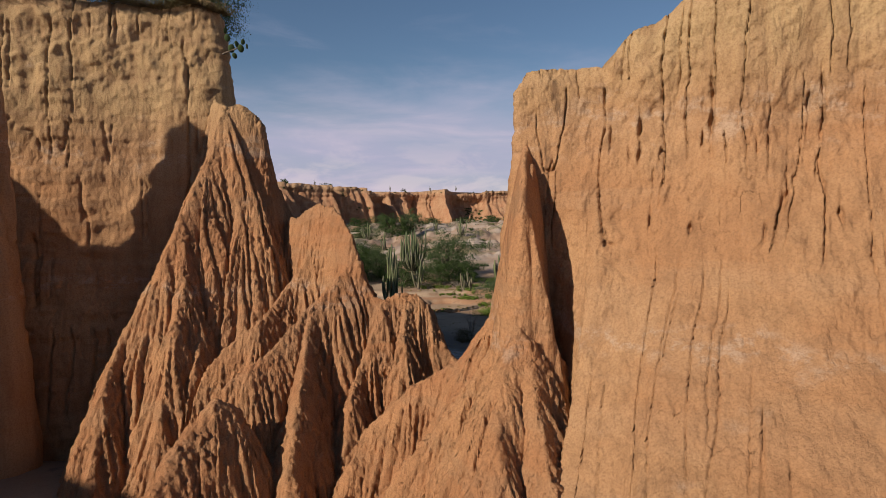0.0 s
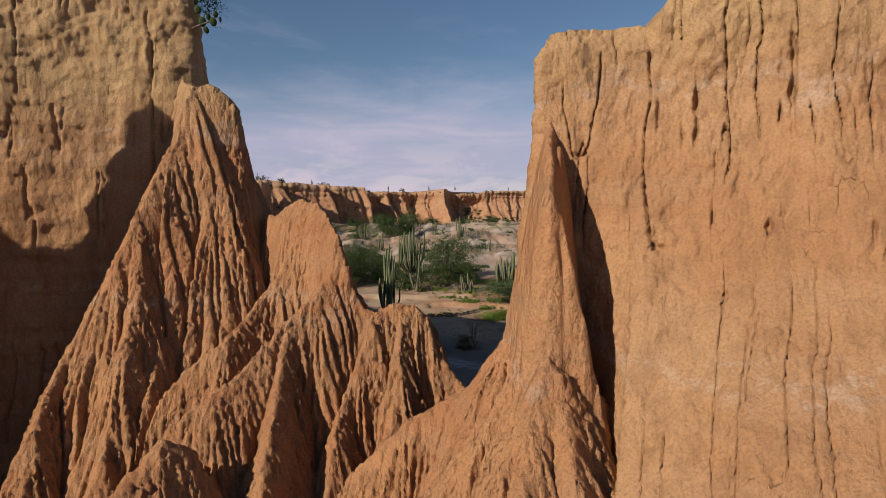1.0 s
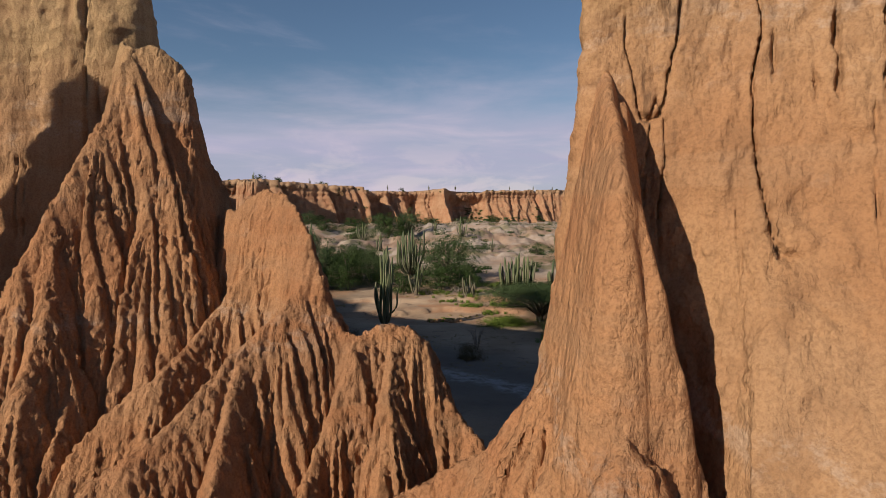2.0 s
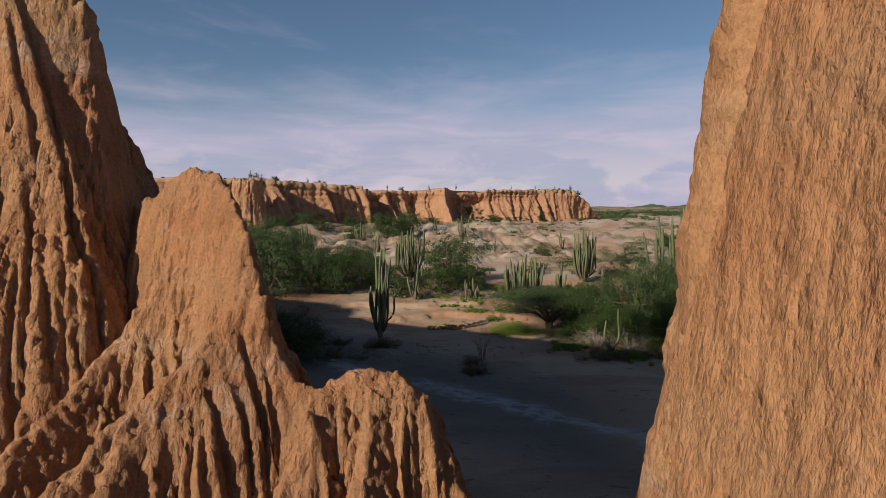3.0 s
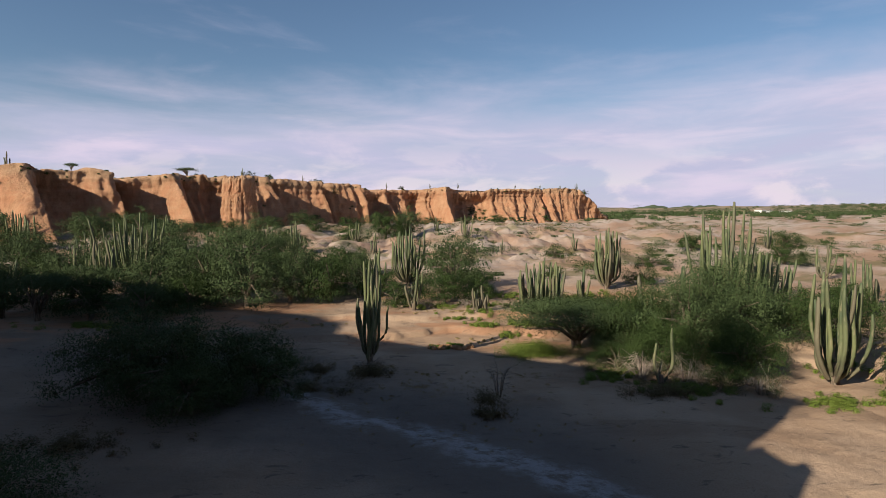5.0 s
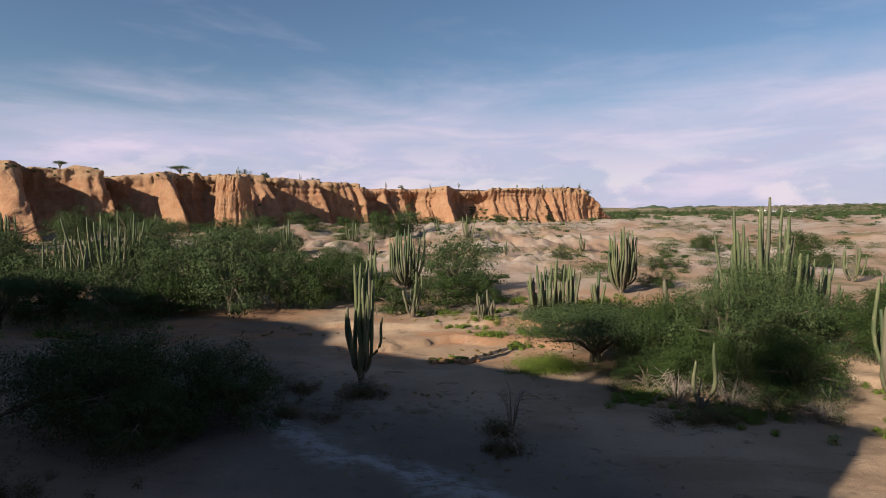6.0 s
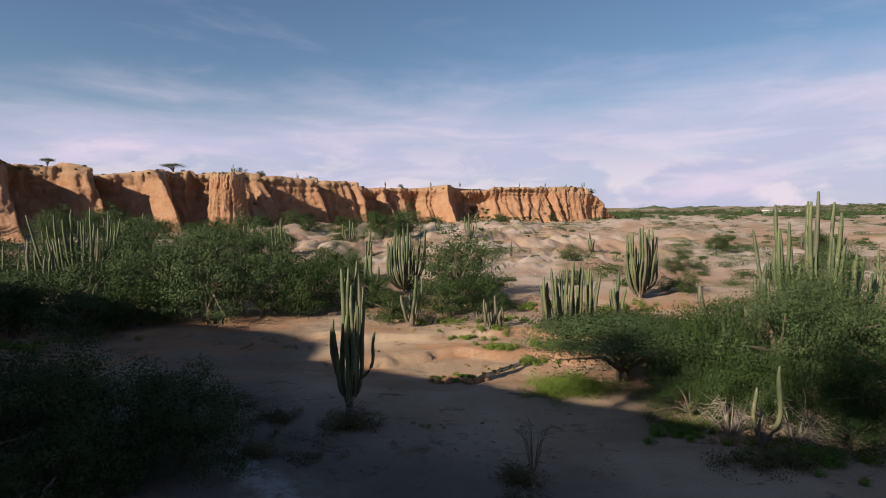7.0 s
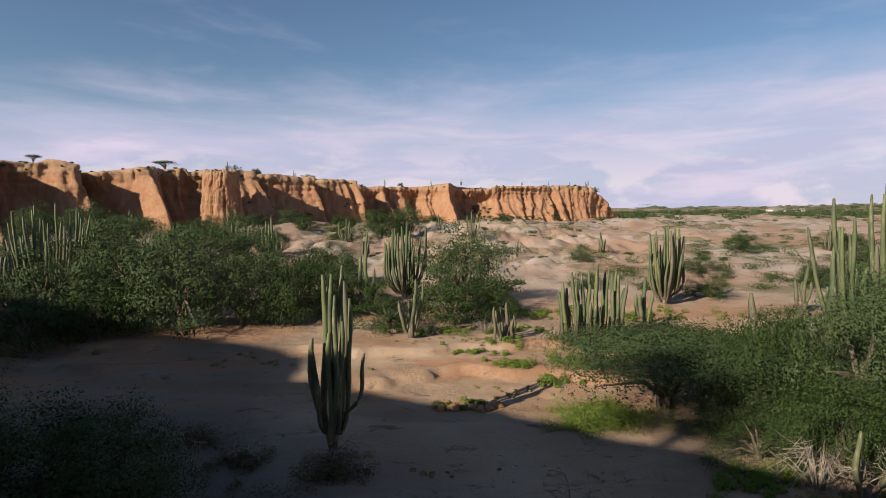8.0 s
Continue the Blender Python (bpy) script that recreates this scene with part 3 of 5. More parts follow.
def rainwash(H, cell, drops, batches, steps, bite, deepest, seed):
    """Let drops run down a height map and carve the branching runnels that rain leaves in bare clay."""
    rng = np.random.default_rng(seed)
    first, (n, m) = H.copy(), H.shape
    for _ in range(batches):
        x, y = rng.uniform(2, n - 3, drops), rng.uniform(2, m - 3, drops)
        vx, vy = np.zeros(drops), np.zeros(drops)
        for k in range(steps):
            i, j = x.astype(int), y.astype(int)
            a, b = x - i, y - j
            h00, h10, h01, h11 = H[i, j], H[i + 1, j], H[i, j + 1], H[i + 1, j + 1]
            sx = (h10 - h00) * (1 - b) + (h11 - h01) * b
            sy = (h01 - h00) * (1 - a) + (h11 - h10) * a
            steep = np.hypot(sx, sy) + 1e-9
            vx, vy = 0.35 * vx - 0.65 * sx / steep, 0.35 * vy - 0.65 * sy / steep
            ln = np.hypot(vx, vy) + 1e-9
            x2, y2 = np.clip(x + vx / ln, 2, n - 3.01), np.clip(y + vy / ln, 2, m - 3.01)
            p, q = x2.astype(int), y2.astype(int)
            c, d = x2 - p, y2 - q
            here = (h00 * (1 - a) + h10 * a) * (1 - b) + (h01 * (1 - a) + h11 * a) * b
            there = (H[p, q] * (1 - c) + H[p + 1, q] * c) * (1 - d) + (H[p, q + 1] * (1 - c) + H[p + 1, q + 1] * c) * d
            drop = here - there
            amount = np.where(drop > 0, bite * np.minimum(drop, 3 * cell) * min(1.0, k / 9.0), 0.4 * drop)
            for di, dj, w in ((0, 0, (1 - a) * (1 - b)), (1, 0, a * (1 - b)), (0, 1, (1 - a) * b), (1, 1, a * b)):
                np.subtract.at(H, (i + di, j + dj), amount * w)
            x, y = x2, y2
        mean = 0.25 * (np.roll(H, 1, 0) + np.roll(H, -1, 0) + np.roll(H, 1, 1) + np.roll(H, -1, 1))
        H = 0.96 * H + 0.04 * np.clip(mean, H - 0.03, H + 0.03)
    return first - deepest * np.tanh((first - H) / deepest)


def ridge_z(X, Y):
    H = np.full(X.shape, -3.0)
    wx, wy = 0.03 * fbm(X * 1.4, Y * 1.4, 0, 3, 81), 0.03 * fbm(X * 1.4, Y * 1.4, 5, 3, 83)
    X, Y = X + wx, Y + wy
    for i, (crest, slope, rnd, rill) in enumerate(RIDGE_SPURS):
        H = smax(H, spur(X, Y, crest, slope, rnd, rill, 100 + 7 * i), 0.08)
    H = H - 2.5 * (1 - smooth(2.5, 4.4, Y))
    return H + 0.035 * fbm(X * 3.5, Y * 3.5, 0, 3, 61) + 0.02 * fbm(X * 9.0, Y * 9.0, H * 5.0, 3, 63)


rx_, ry_ = np.arange(-7.0, 2.6, 0.0185), np.arange(3.6, 12.2, 0.0185)
RX, RY = np.meshgrid(rx_, ry_, indexing="ij")
RZ = rainwash(ridge_z(RX, RY), 0.0185, 12000, 12, 80, 0.05, 0.22, 5)
crumbs = 0.058 * (1 - 0.94 * smooth(0.3, 0.6, RX) * smooth(5.9, 6.2, RY) * smooth(4.2, 4.6, RZ))
ridge = sheet("clay_ridge", roughen(np.stack([RX, RY, RZ], -1), crumbs, 0.06, 91, 0.55), RED_CLAY)
tagged(ridge, "runnelled orange clay ridge with a pinnacle and spurs between cliffs", "clay ridge", kind="structure")


def right_face(U, Z, rim):
    low = np.clip(6.9 - Z, 0, 9)
    corner, front, far = smooth(12.6, 13.9, U), smooth(13.9, 15.1, U), smooth(15.0, 16.3, U)
    out = low * (0.02 + 0.06 * corner + 0.16 * front + 0.04 * far) + low ** 1.5 * (0.03 * corner + 0.09 * front + 0.05 * far) + 0.15 * front * np.clip(low - 1.6, 0, 2.4) ** 2
    out = out + (0.4 + 0.6 * front) * (1 - 0.4 * smooth(0.8, 2.2, low)) * flutes(U, Z, 11, 0.9, 0.17, 0.36, 0.8)
    # short straight cracks that water has cut down the face, and broken ledges low on it
    for f, seed in ((1.15, 301), (1.7, 307), (2.9, 313)):
        x = (U + 0.035 * fbm(U * 2.0, Z * 1.6, 0, 3, seed) + 0.008 * fbm(U * 9.0, Z * 8.0, 0, 3, seed + 5)) * f
        cell = np.floor(x)
        at, top, length = 0.5 + 0.35 * hash3(cell, cell, cell, seed), 6.6 + 1.0 * hash3(cell, cell, cell, seed + 1), 0.75 + 0.6 * hash3(cell, cell, cell, seed + 2)
        t = np.clip((top - Z) / length, -1, 2)
        run = smooth(-0.1, 0.4, t) * (1 - smooth(0.45, 1.05, t)) * (0.55 + 0.6 * vnoise(Z * 5.0, cell, 0, seed + 3)) * smooth(-0.5, 0.3, hash3(cell, cell, cell, seed + 4))
        out = out - 0.17 * front * np.clip(run, 0, 1) * groove((x - cell - at) / f, 0.017 * (0.4 + np.clip(run, 0, 1)))
    for z0, seed in ((4.62, 17), (4.98, 27)):
        ledge = groove(Z - z0 - 0.14 * fbm(U * 1.6, 0, 0, 4, seed) - 0.03 * fbm(U * 9.0, 0, 0, 3, seed + 2), 0.018) * smooth(0.25, 0.7, vnoise(U * 3.1, Z * 2.0, 0, seed + 1)) * smooth(14.9, 15.6, U)
        out = out - 0.09 * ledge
    return out + 0.13 * front * fbm(U * 0.8, Z * 0.4, 0, 3, 14) + 0.035 * fbm(U * 2.4, Z * 2.2, 0, 4, 15) + 0.03 * np.abs(fbm(U * 3.2, Z * 2.4, 0, 3, 16))


cliff_right = curtain("cliff_right", [(14, 11.5, 7.0), (6.5, 10.0, 7.5), (3.0, 9.0, 7.6), (1.55, 8.4, 7.65), (1.03, 8.0, 7.55), (0.97, 7.72, 7.52), (1.2, 7.66, 7.72), (1.6, 7.62, 7.66), (2.0, 7.52, 7.66), (2.2, 7.42, 7.72), (2.25, 7.4, 7.95), (2.5, 7.28, 8.12),
                                      (2.85, 7.12, 8.22), (3.1, 6.98, 8.5), (3.85, 6.58, 8.8), (4.8, 6.1, 9.2), (6.5, 5.2, 9.5), (10, 3.2, 9.6), (16, 0.5, 9.6)],
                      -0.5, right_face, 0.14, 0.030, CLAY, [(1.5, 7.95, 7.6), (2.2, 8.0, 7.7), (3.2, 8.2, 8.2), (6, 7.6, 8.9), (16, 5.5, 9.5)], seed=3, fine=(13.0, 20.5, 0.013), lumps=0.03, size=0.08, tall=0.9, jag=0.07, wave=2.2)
tagged(cliff_right, "tall sunlit orange clay cliff with vertical runnels and cracks", "cliff", kind="structure")


def left_face(U, Z, rim):
    low, upper = np.clip(7.4 - Z, 0, 9), np.clip(10.1 - Z, 0, 2.7)
    ragged = 0.10 * np.abs(fbm(U * 1.7, Z * 1.5, 0, 4, 27)) * smooth(7.9, 8.5, Z)
    return 0.05 * low + 0.03 * low ** 1.7 + 0.10 * upper - ragged + flutes(U, Z, 21, 1.0, 0.12, 0.5, 0.7) + 0.05 * fbm(U * 1.2, Z * 2.6, 0, 4, 25) + 0.018 * fbm(U * 0.3, Z * 5.0, 0, 3, 26)


cliff_left = curtain("cliff_left", [(-60, 20, 19), (-34, 18, 16.2), (-24, 17, 12.7), (-16, 16.5, 11.4), (-8, 14.6, 9.9), (-5.6, 13.4, 10.0), (-4.72, 12.55, 10.1), (-4.75, 12.1, 10.1), (-5.4, 11.9, 10.05), (-6.2, 11.8, 10.0),
                                        (-7.7, 11.25, 10.0), (-9.5, 10.95, 10.2), (-14, 10.8, 11.8), (-24, 12.5, 14.4), (-26.4, 12.6, 15.2), (-29.0, 12.8, 17.2), (-34, 13, 18.0), (-60, 15, 20)][::-1],
                     -0.5, left_face, 0.6, 0.065, CLAY, [(-5.4, 12.4, 10.15), (-9, 12.8, 10.3), (-24, 14.6, 13.5), (-30, 15.0, 16.4), (-34, 15.3, 17.2), (-60, 17.5, 19.5)], seed=4, fine=(49.0, 58.5, 0.026))
tagged(cliff_left, "tall yellowish clay cliff with grass along its rim", "cliff", kind="structure")


def spur_face(U, Z, rim):
    low = np.clip(8.0 - Z, 0, 9)
    return 0.03 * low + 0.02 * low ** 1.6 + flutes(U, Z, 41, 1.2, 0.18)


shade_spur = curtain("cliff_spur", [(-9.5, 7.3, 9.6), (-9.55, 6.8, 10.2), (-9.85, 6.7, 10.9), (-10.05, 6.7, 10.85), (-10.12, 6.7, 10.7), (-10.4, 6.7, 7.9), (-10.95, 6.7, 7.6), (-11.3, 6.7, 7.7), (-12.2, 6.6, 9.1), (-13.2, 6.5, 9.7), (-20, 5.8, 10.2), (-20, 8.0, 10.2),
                                    (-13.2, 7.5, 9.7), (-12.2, 7.5, 9.1), (-11.3, 7.5, 7.7), (-10.95, 7.5, 7.6), (-10.4, 7.5, 7.9), (-10.12, 7.5, 10.7), (-10.05, 7.5, 10.85), (-9.85, 7.5, 10.85)][::-1],
                     -0.5, spur_face, 0.10, 0.12, CLAY, [(-9.8, 7.1, 10.7), (-10.05, 7.1, 10.85), (-10.8, 7.1, 7.8), (-11.1, 7.1, 7.6), (-12.2, 7.1, 9.1), (-13.2, 7.0, 9.7), (-19, 6.9, 10.2)], True, seed=6)
tagged(shade_spur, "shaded clay spur standing off the cliff", "cliff", kind="structure")


def pinnacle_face(U, Z, rim):
    low = np.clip(rim - Z, 0, 9)
    return 0.02 * low + 0.008 * low ** 1.6 + flutes(U, Z, 45, 1.2, 0.12)


pinnacle = curtain("clay_pinnacle", [(-8.1, 9.65, 8.4), (-8.1, 9.2, 8.4), (-7.45, 9.25, 8.6), (-7.4, 9.65, 8.55)], -0.5, pinnacle_face, 0.04, 0.08, CLAY, [(-7.9, 9.42, 8.6), (-7.7, 9.42, 8.7)], True, seed=9)
tagged(pinnacle, "slender shaded clay pinnacle beside the cliff", "pinnacle", kind="structure")


def back_face(U, Z, rim):
    low = np.clip(8.0 - Z, 0, 9)
    return 0.08 * low + 0.04 * low ** 1.6 + flutes(U, Z, 47, 2.0, 0.3)


cliff_back = curtain("cliff_back", [(-44, 6, 10.5), (-24, 7.0, 9.8), (-16.5, -1.5, 9.2), (-8, -10.8, 9.0), (2, -22, 9.0), (14, -34, 9.0)][::-1],
                     -0.5, back_face, 0.3, 0.3, CLAY, [(-60, -10, 10.5), (-30, -18, 9.8), (-10, -34, 9.2), (0, -48, 9.0)], seed=12)
tagged(cliff_back, "clay cliff that closes the gully behind", "cliff", kind="structure")


# ---- the far mesa ----
def mesa_face(U, Z, rim):
    low = np.clip(rim - Z, 0, 12)
    wide = U + 3.0 * fbm(U * 0.06, 0, 0, 3, 50) + 0.35 * vnoise(U * 0.4, Z * 0.35, 0, 58)
    big = np.abs(vnoise(wide * 0.105, 0, 0, 51)) ** 0.9
    mid = np.clip(np.abs(vnoise(wide * 0.31, 0.5, 0, 52)) * 2.0, 0, 1) ** 0.8
    fan = smooth(-0.25, 0.45, vnoise(wide * 0.10, 3.3, 0, 54)) * (1 - 0.45 * smooth(175, 190, U))
    turn = wide / 10.5 + 0.4 * vnoise(wide * 0.07, 1.7, 0, 63)
    turn = turn - np.floor(turn)
    step = np.where(turn < 0.78, turn / 0.78, (1 - turn) / 0.22) - 0.45     # broad faces stepped one behind the other
    stepped = 1 - smooth(132, 150, U)
    cut = (stepped * 8.6 * step + (1 - stepped) * 7.5 * (0.42 - big) + stepped * 1.5 * (0.42 - big)) * (0.6 + 0.4 * smooth(0, 4, low)) - 1.7 * (1 - mid) * (0.3 + 0.7 * smooth(0, 2.5, low)) + 0.6
    rib = 0.55 - np.abs(np.sin(np.pi * (wide * 0.42 + 0.9 * vnoise(wide * 0.3, Z * 0.1, 0, 57)))) ** 0.8
    start = 2.0 + 1.7 * vnoise(wide * 0.2, 8.8, 0, 55)
    talus = (0.16 + 0.8 * fan) * np.maximum(0, low - start) ** 1.1 + 0.9 * rib * smooth(start, start + 2.5, low) * (0.3 + fan)
    strata = 0.26 * fbm(U * 0.08, Z * 1.5, 0, 4, 59) * (1 - 0.6 * smooth(start, start + 2, low))
    fine = 0.30 * (np.abs(vnoise(wide * 1.15, Z * 0.10, 0, 60)) ** 0.6 - 0.5) + 0.18 * (np.abs(vnoise(wide * 2.6, Z * 0.16, 0, 61)) ** 0.6 - 0.5)
    return 0.08 * low + cut + talus + strata + fine + 0.4 * flutes(U, Z, 53, 2.2, 1.0, 6.0)


def mesa_notch(u):
    wide = u + 3.0 * fbm(u * 0.06, 0, 0, 3, 50)
    return 0.55 * smooth(0.3, 0.75, np.abs(vnoise(wide * 0.105, 0, 0, 51))) + 0.45 * (1 - smooth(0.0, 0.5, np.abs(vnoise(wide * 0.31, 0.5, 0, 52)) * 2.0))


mesa = curtain("mesa", [(-130, 55, 10.8), (-75, 66, 10.8), (-58, 74, 10.9), (-48, 86, 10.9), (-41, 94, 10.9), (-31, 102, 10.8), (-24, 113, 10.6), (-15, 124, 10.2), (-2, 129, 10.2), (7, 131, 10.7),
                        (18, 135, 10.5), (29, 139, 10.7), (32.5, 140, 9.8), (34.5, 140.5, 7.6), (37, 141.5, 5.6), (40, 144, 4.0), (41, 149, 3.6), (30, 165, 8), (10, 200, 8)],
               0.0, mesa_face, 0.22, 0.22, MESA_CLAY, [(-130, 90, 11), (-70, 110, 11.2), (-30, 150, 10.8), (5, 160, 10.4), (24, 150, 10.3)], lip=0.35, jag=0.22, wave=0.5, seed=7, notch=mesa_notch, lumps=0.24, size=0.55)
tagged(mesa, "long orange mesa with fluted buttresses and shaded gullies", "mesa", kind="structure")


def butte_face(U, Z, rim):
    low = np.clip(rim - Z, 0, 12)
    return 0.06 * low + 2.6 * smooth(4.5, 9.5, low) ** 1.5 + 0.55 * flutes(U, Z, 73, 1.3, 1.0, 6.0, 0.25)


butte = curtain("butte", [(-32.6, 91.5, 10.2), (-28.4, 91.8, 10.2), (-28.2, 95.5, 10.4), (-33, 95.5, 10.4)], 0.0, butte_face, 0.12, 0.15, MESA_CLAY, [(-31.3, 93.6, 10.4), (-29.8, 93.6, 10.4)], True, lip=0.5, jag=0.3, seed=8, lumps=0.15, size=0.6)
tagged(butte, "square fluted clay butte standing before the mesa", "butte", kind="structure")


# ---- plants ----
def part(name, me, parent, label=""):
    ob = new(name, me)
    ob.parent = parent
    if label:
        ob["label"] = label
    return ob


def tube(pts, radii, sides, rib=0.0):
    """A tapering tube along points, closed at its end; rib: depth of lengthwise ribs."""
    pts = np.array(pts, float)
    t = np.gradient(pts, axis=0)
    t /= np.maximum(np.linalg.norm(t, axis=1), 1e-9)[:, None]
    ref = np.where(np.abs(t[:, 2:3]) > 0.9, np.array([[1.0, 0, 0]]), np.array([[0, 0, 1.0]]))
    a = np.cross(ref, t)
    a /= np.linalg.norm(a, axis=1)[:, None]
    b = np.cross(t, a)
    ang = np.arange(sides) * 2 * np.pi / sides
    prof = 1.0 - rib * (np.arange(sides) % 2)
    ring = (np.cos(ang) * prof)[None, :, None] * a[:, None, :] + (np.sin(ang) * prof)[None, :, None] * b[:, None, :]
    P = pts[:, None, :] + ring * np.array(radii)[:, None, None]
    n = len(pts)
    V = np.vstack([P.reshape(-1, 3), pts[-1:] + t[-1:] * radii[-1] * 0.5])
    i, j = np.arange(n - 1)[:, None] * sides, np.arange(sides)[None, :]
    j2 = (np.arange(sides)[None, :] + 1) % sides
    F = np.stack([i + j, i + j2, i + sides + j2, i + sides + j], -1).reshape(-1, 4).tolist()
    F += [[(n - 1) * sides + q, (n - 1) * sides + (q + 1) % sides, n * sides] for q in range(sides)]
    return V, F


def join(pieces):
    V, F, at = [], [], 0
    for v, f in pieces:
        V.append(v)
        F += [[q + at for q in g] for g in f]
        at += len(v)
    return np.vstack(V), F


def stem_mesh(foot, out, height, r, rng, bend=0.25, lean=(0.0, 0.0)):
    """One ribbed column: leaves its foot sideways, then turns upright."""
    s = np.linspace(0, 1, 10)
    turn = np.clip(s / bend, 0, 1)
    k = turn * (2 - turn)
    x = foot[0] + out[0] * k + lean[0] * s + 0.03 * np.sin(s * 7 + rng.uniform(0, 6)) + rng.uniform(-0.09, 0.09) * height * 0.35 * s
    y = foot[1] + out[1] * k + lean[1] * s + 0.03 * np.sin(s * 6 + rng.uniform(0, 6)) + rng.uniform(-0.09, 0.09) * height * 0.35 * s
    z = foot[2] + (height - foot[2]) * s ** 1.15
    rad = r * (0.8 + 0.25 * np.sin(np.clip(s, 0, 0.9) * 3.0)) * (1 + 0.10 * np.sin(s * 17 + rng.uniform(0, 6)))
    rad[-1] *= 0.55
    return mesh_of("stem", *tube(np.stack([x, y, z], 1), rad, 14, 0.22), CACTUS)


def cactus(place, height, width, count, seed, label, low=0.45, r=0.065, stems=None, lean=0.06, root_at=0.35, stock=0.12):
    rng = random.Random(seed)
    count = int(1.1 * count)
    root = new("columnar_cactus")
    root.location = place
    tagged(root, label, "cactus", "columnar cacti")
    trunk_h = stock * height
    part("trunk", mesh_of("trunk", *tube([(0, 0, -0.15), (0.01, 0, trunk_h * 0.5), (0, 0.01, trunk_h), (0, 0, trunk_h * 1.4)], [r * 1.7, r * 1.5, r * 1.4, r * 0.9], 16, 0.1), BARK), root, "woody grey trunk")
    if stems is None:
        stems = []
        for i in range(count):
            a = 2.4 * i + rng.uniform(-0.4, 0.4)
            d = width * 0.5 * math.sqrt((i + 0.4) / count)
            h = height * (rng.uniform(low - 0.12, 1.0) ** 0.9 if i else 1.0) * (1 - 0.08 * d / (width * 0.5 + 1e-6))
            stems.append((d * math.cos(a), d * math.sin(a), h, trunk_h * rng.uniform(0.3, 1.0) * (root_at < 0.6) - 0.05 * (root_at >= 0.6), 1.0))
    for dx, dy, h, z0, k in stems:
        tilt = ((lean + rng.uniform(-0.05, 0.22)) * dx, (lean + rng.uniform(-0.05, 0.22)) * dy)
        part("stem", stem_mesh((root_at * dx, root_at * dy, z0), ((1 - root_at) * dx, (1 - root_at) * dy), h, r * k * rng.uniform(0.7, 1.02), rng, rng.uniform(0.4, 0.85) if root_at < 0.6 else rng.uniform(0.2, 0.4), tilt), root)
    return root


def on_ground(x, y, sink=0.0):
    return (x, y, float(bank_z(np.array([float(x)]), np.array([float(y)]))[0]) - sink)


LEAF_SHAPE = np.array([[-0.5, -0.14, 0], [0.5, 0, 0.05], [-0.1, 0.32, 0]])


def leaves(centres, size, rng, out=None):
    """Small folded leaves at the centres, facing out of their clump."""
    n = len(centres)
    w = 0.75 * rng.normal(size=(n, 3))
    w[:, 2] += 0.5
    if out is not None:
        w = 0.32 * w + out / np.maximum(np.linalg.norm(out, axis=1), 1e-6)[:, None]
    w /= np.linalg.norm(w, axis=1)[:, None]
    u = np.cross(w, rng.normal(size=(n, 3)))
    u /= np.linalg.norm(u, axis=1)[:, None]
    v = np.cross(w, u)
    s = size * rng.uniform(0.6, 1.3, (n, 1))
    P = np.stack([centres + s * (q[0] * u + q[1] * v + q[2] * w) for q in LEAF_SHAPE], 1)
    return P.reshape(-1, 3), np.arange(3 * n).reshape(-1, 3)


def bush_master(name, seed, radius, height, count, leaf, mat, flat=0.5, trunk=True, clumps=46, label="", shape="dome", category="shrub"):
    """A many-stemmed thorn bush: trunk and limbs that end in clumps of small leaves."""
    rng = np.random.default_rng(seed)
    root = new(name)
    tagged(root, label, category, "thorn bushes")
    heads = []
    for i in range(clumps):
        a, q = rng.uniform(0, 2 * np.pi), math.sqrt(rng.uniform(0, 1))
        if shape == "umbrella":
            z = height * (0.80 - 0.16 * q * q + rng.uniform(-0.10, 0.10))
        else:
            z = height * (math.sqrt(max(0.0, 1 - (0.94 * q) ** 2)) * rng.uniform(0.12, 0.92) + 0.03)
        wob = 0.78 + 0.3 * math.sin(3 * a + seed) * math.sin(a + 2 * seed)
        heads.append((radius * q * math.cos(a) * wob, radius * q * math.sin(a) * wob, z))
    heads = np.array(heads)
    if trunk:
        base = [tube([(0, 0, -0.2), (0.03, 0.02, 0.25 * height), (0.0, 0.05, 0.42 * height)], [0.055 * radius + 0.03, 0.045 * radius + 0.02, 0.02 * radius + 0.015], 7)]
        stock = part("trunk", mesh_of("trunk", *join(base), BARK), root, "grey-brown bark")
        for h in heads[:: max(1, len(heads) // 14)]:
            m1 = (0.35 * h[0], 0.35 * h[1], 0.25 * height + 0.3 * h[2])
            part("limb", mesh_of("limb", *tube([(0, 0, 0.12 * height), m1, tuple(h)], [0.03 * radius + 0.008, 0.02 * radius + 0.006, 0.006], 5), BARK), stock)
    pick = rng.integers(0, len(heads), count)
    wide = 0.24 if shape == "umbrella" else 0.18
    spread = np.array([wide * radius, wide * radius, wide * radius * flat])
    size = rng.uniform(0.6, 1.25, len(heads))
    c = heads[pick] + np.clip(rng.normal(size=(count, 3)), -1.05, 1.05) * 1.12 * spread * size[pick][:, None]
    inner = count // 5
    c[:inner] = heads[pick[:inner]] + 0.6 * (c[:inner] - heads[pick[:inner]])
    c[:, 2] = np.maximum(c[:, 2], 0.02)
    grade = np.where(np.arange(count) < inner, 1.5, 1.0)[:, None] * leaf
    out = (c - heads[pick]) / spread + 0.5 * (c - np.array([0, 0, 0.35 * height])) / radius
    part("crown", mesh_of("crown", *leaves(c, grade, rng, out), mat, False), root)
    return root


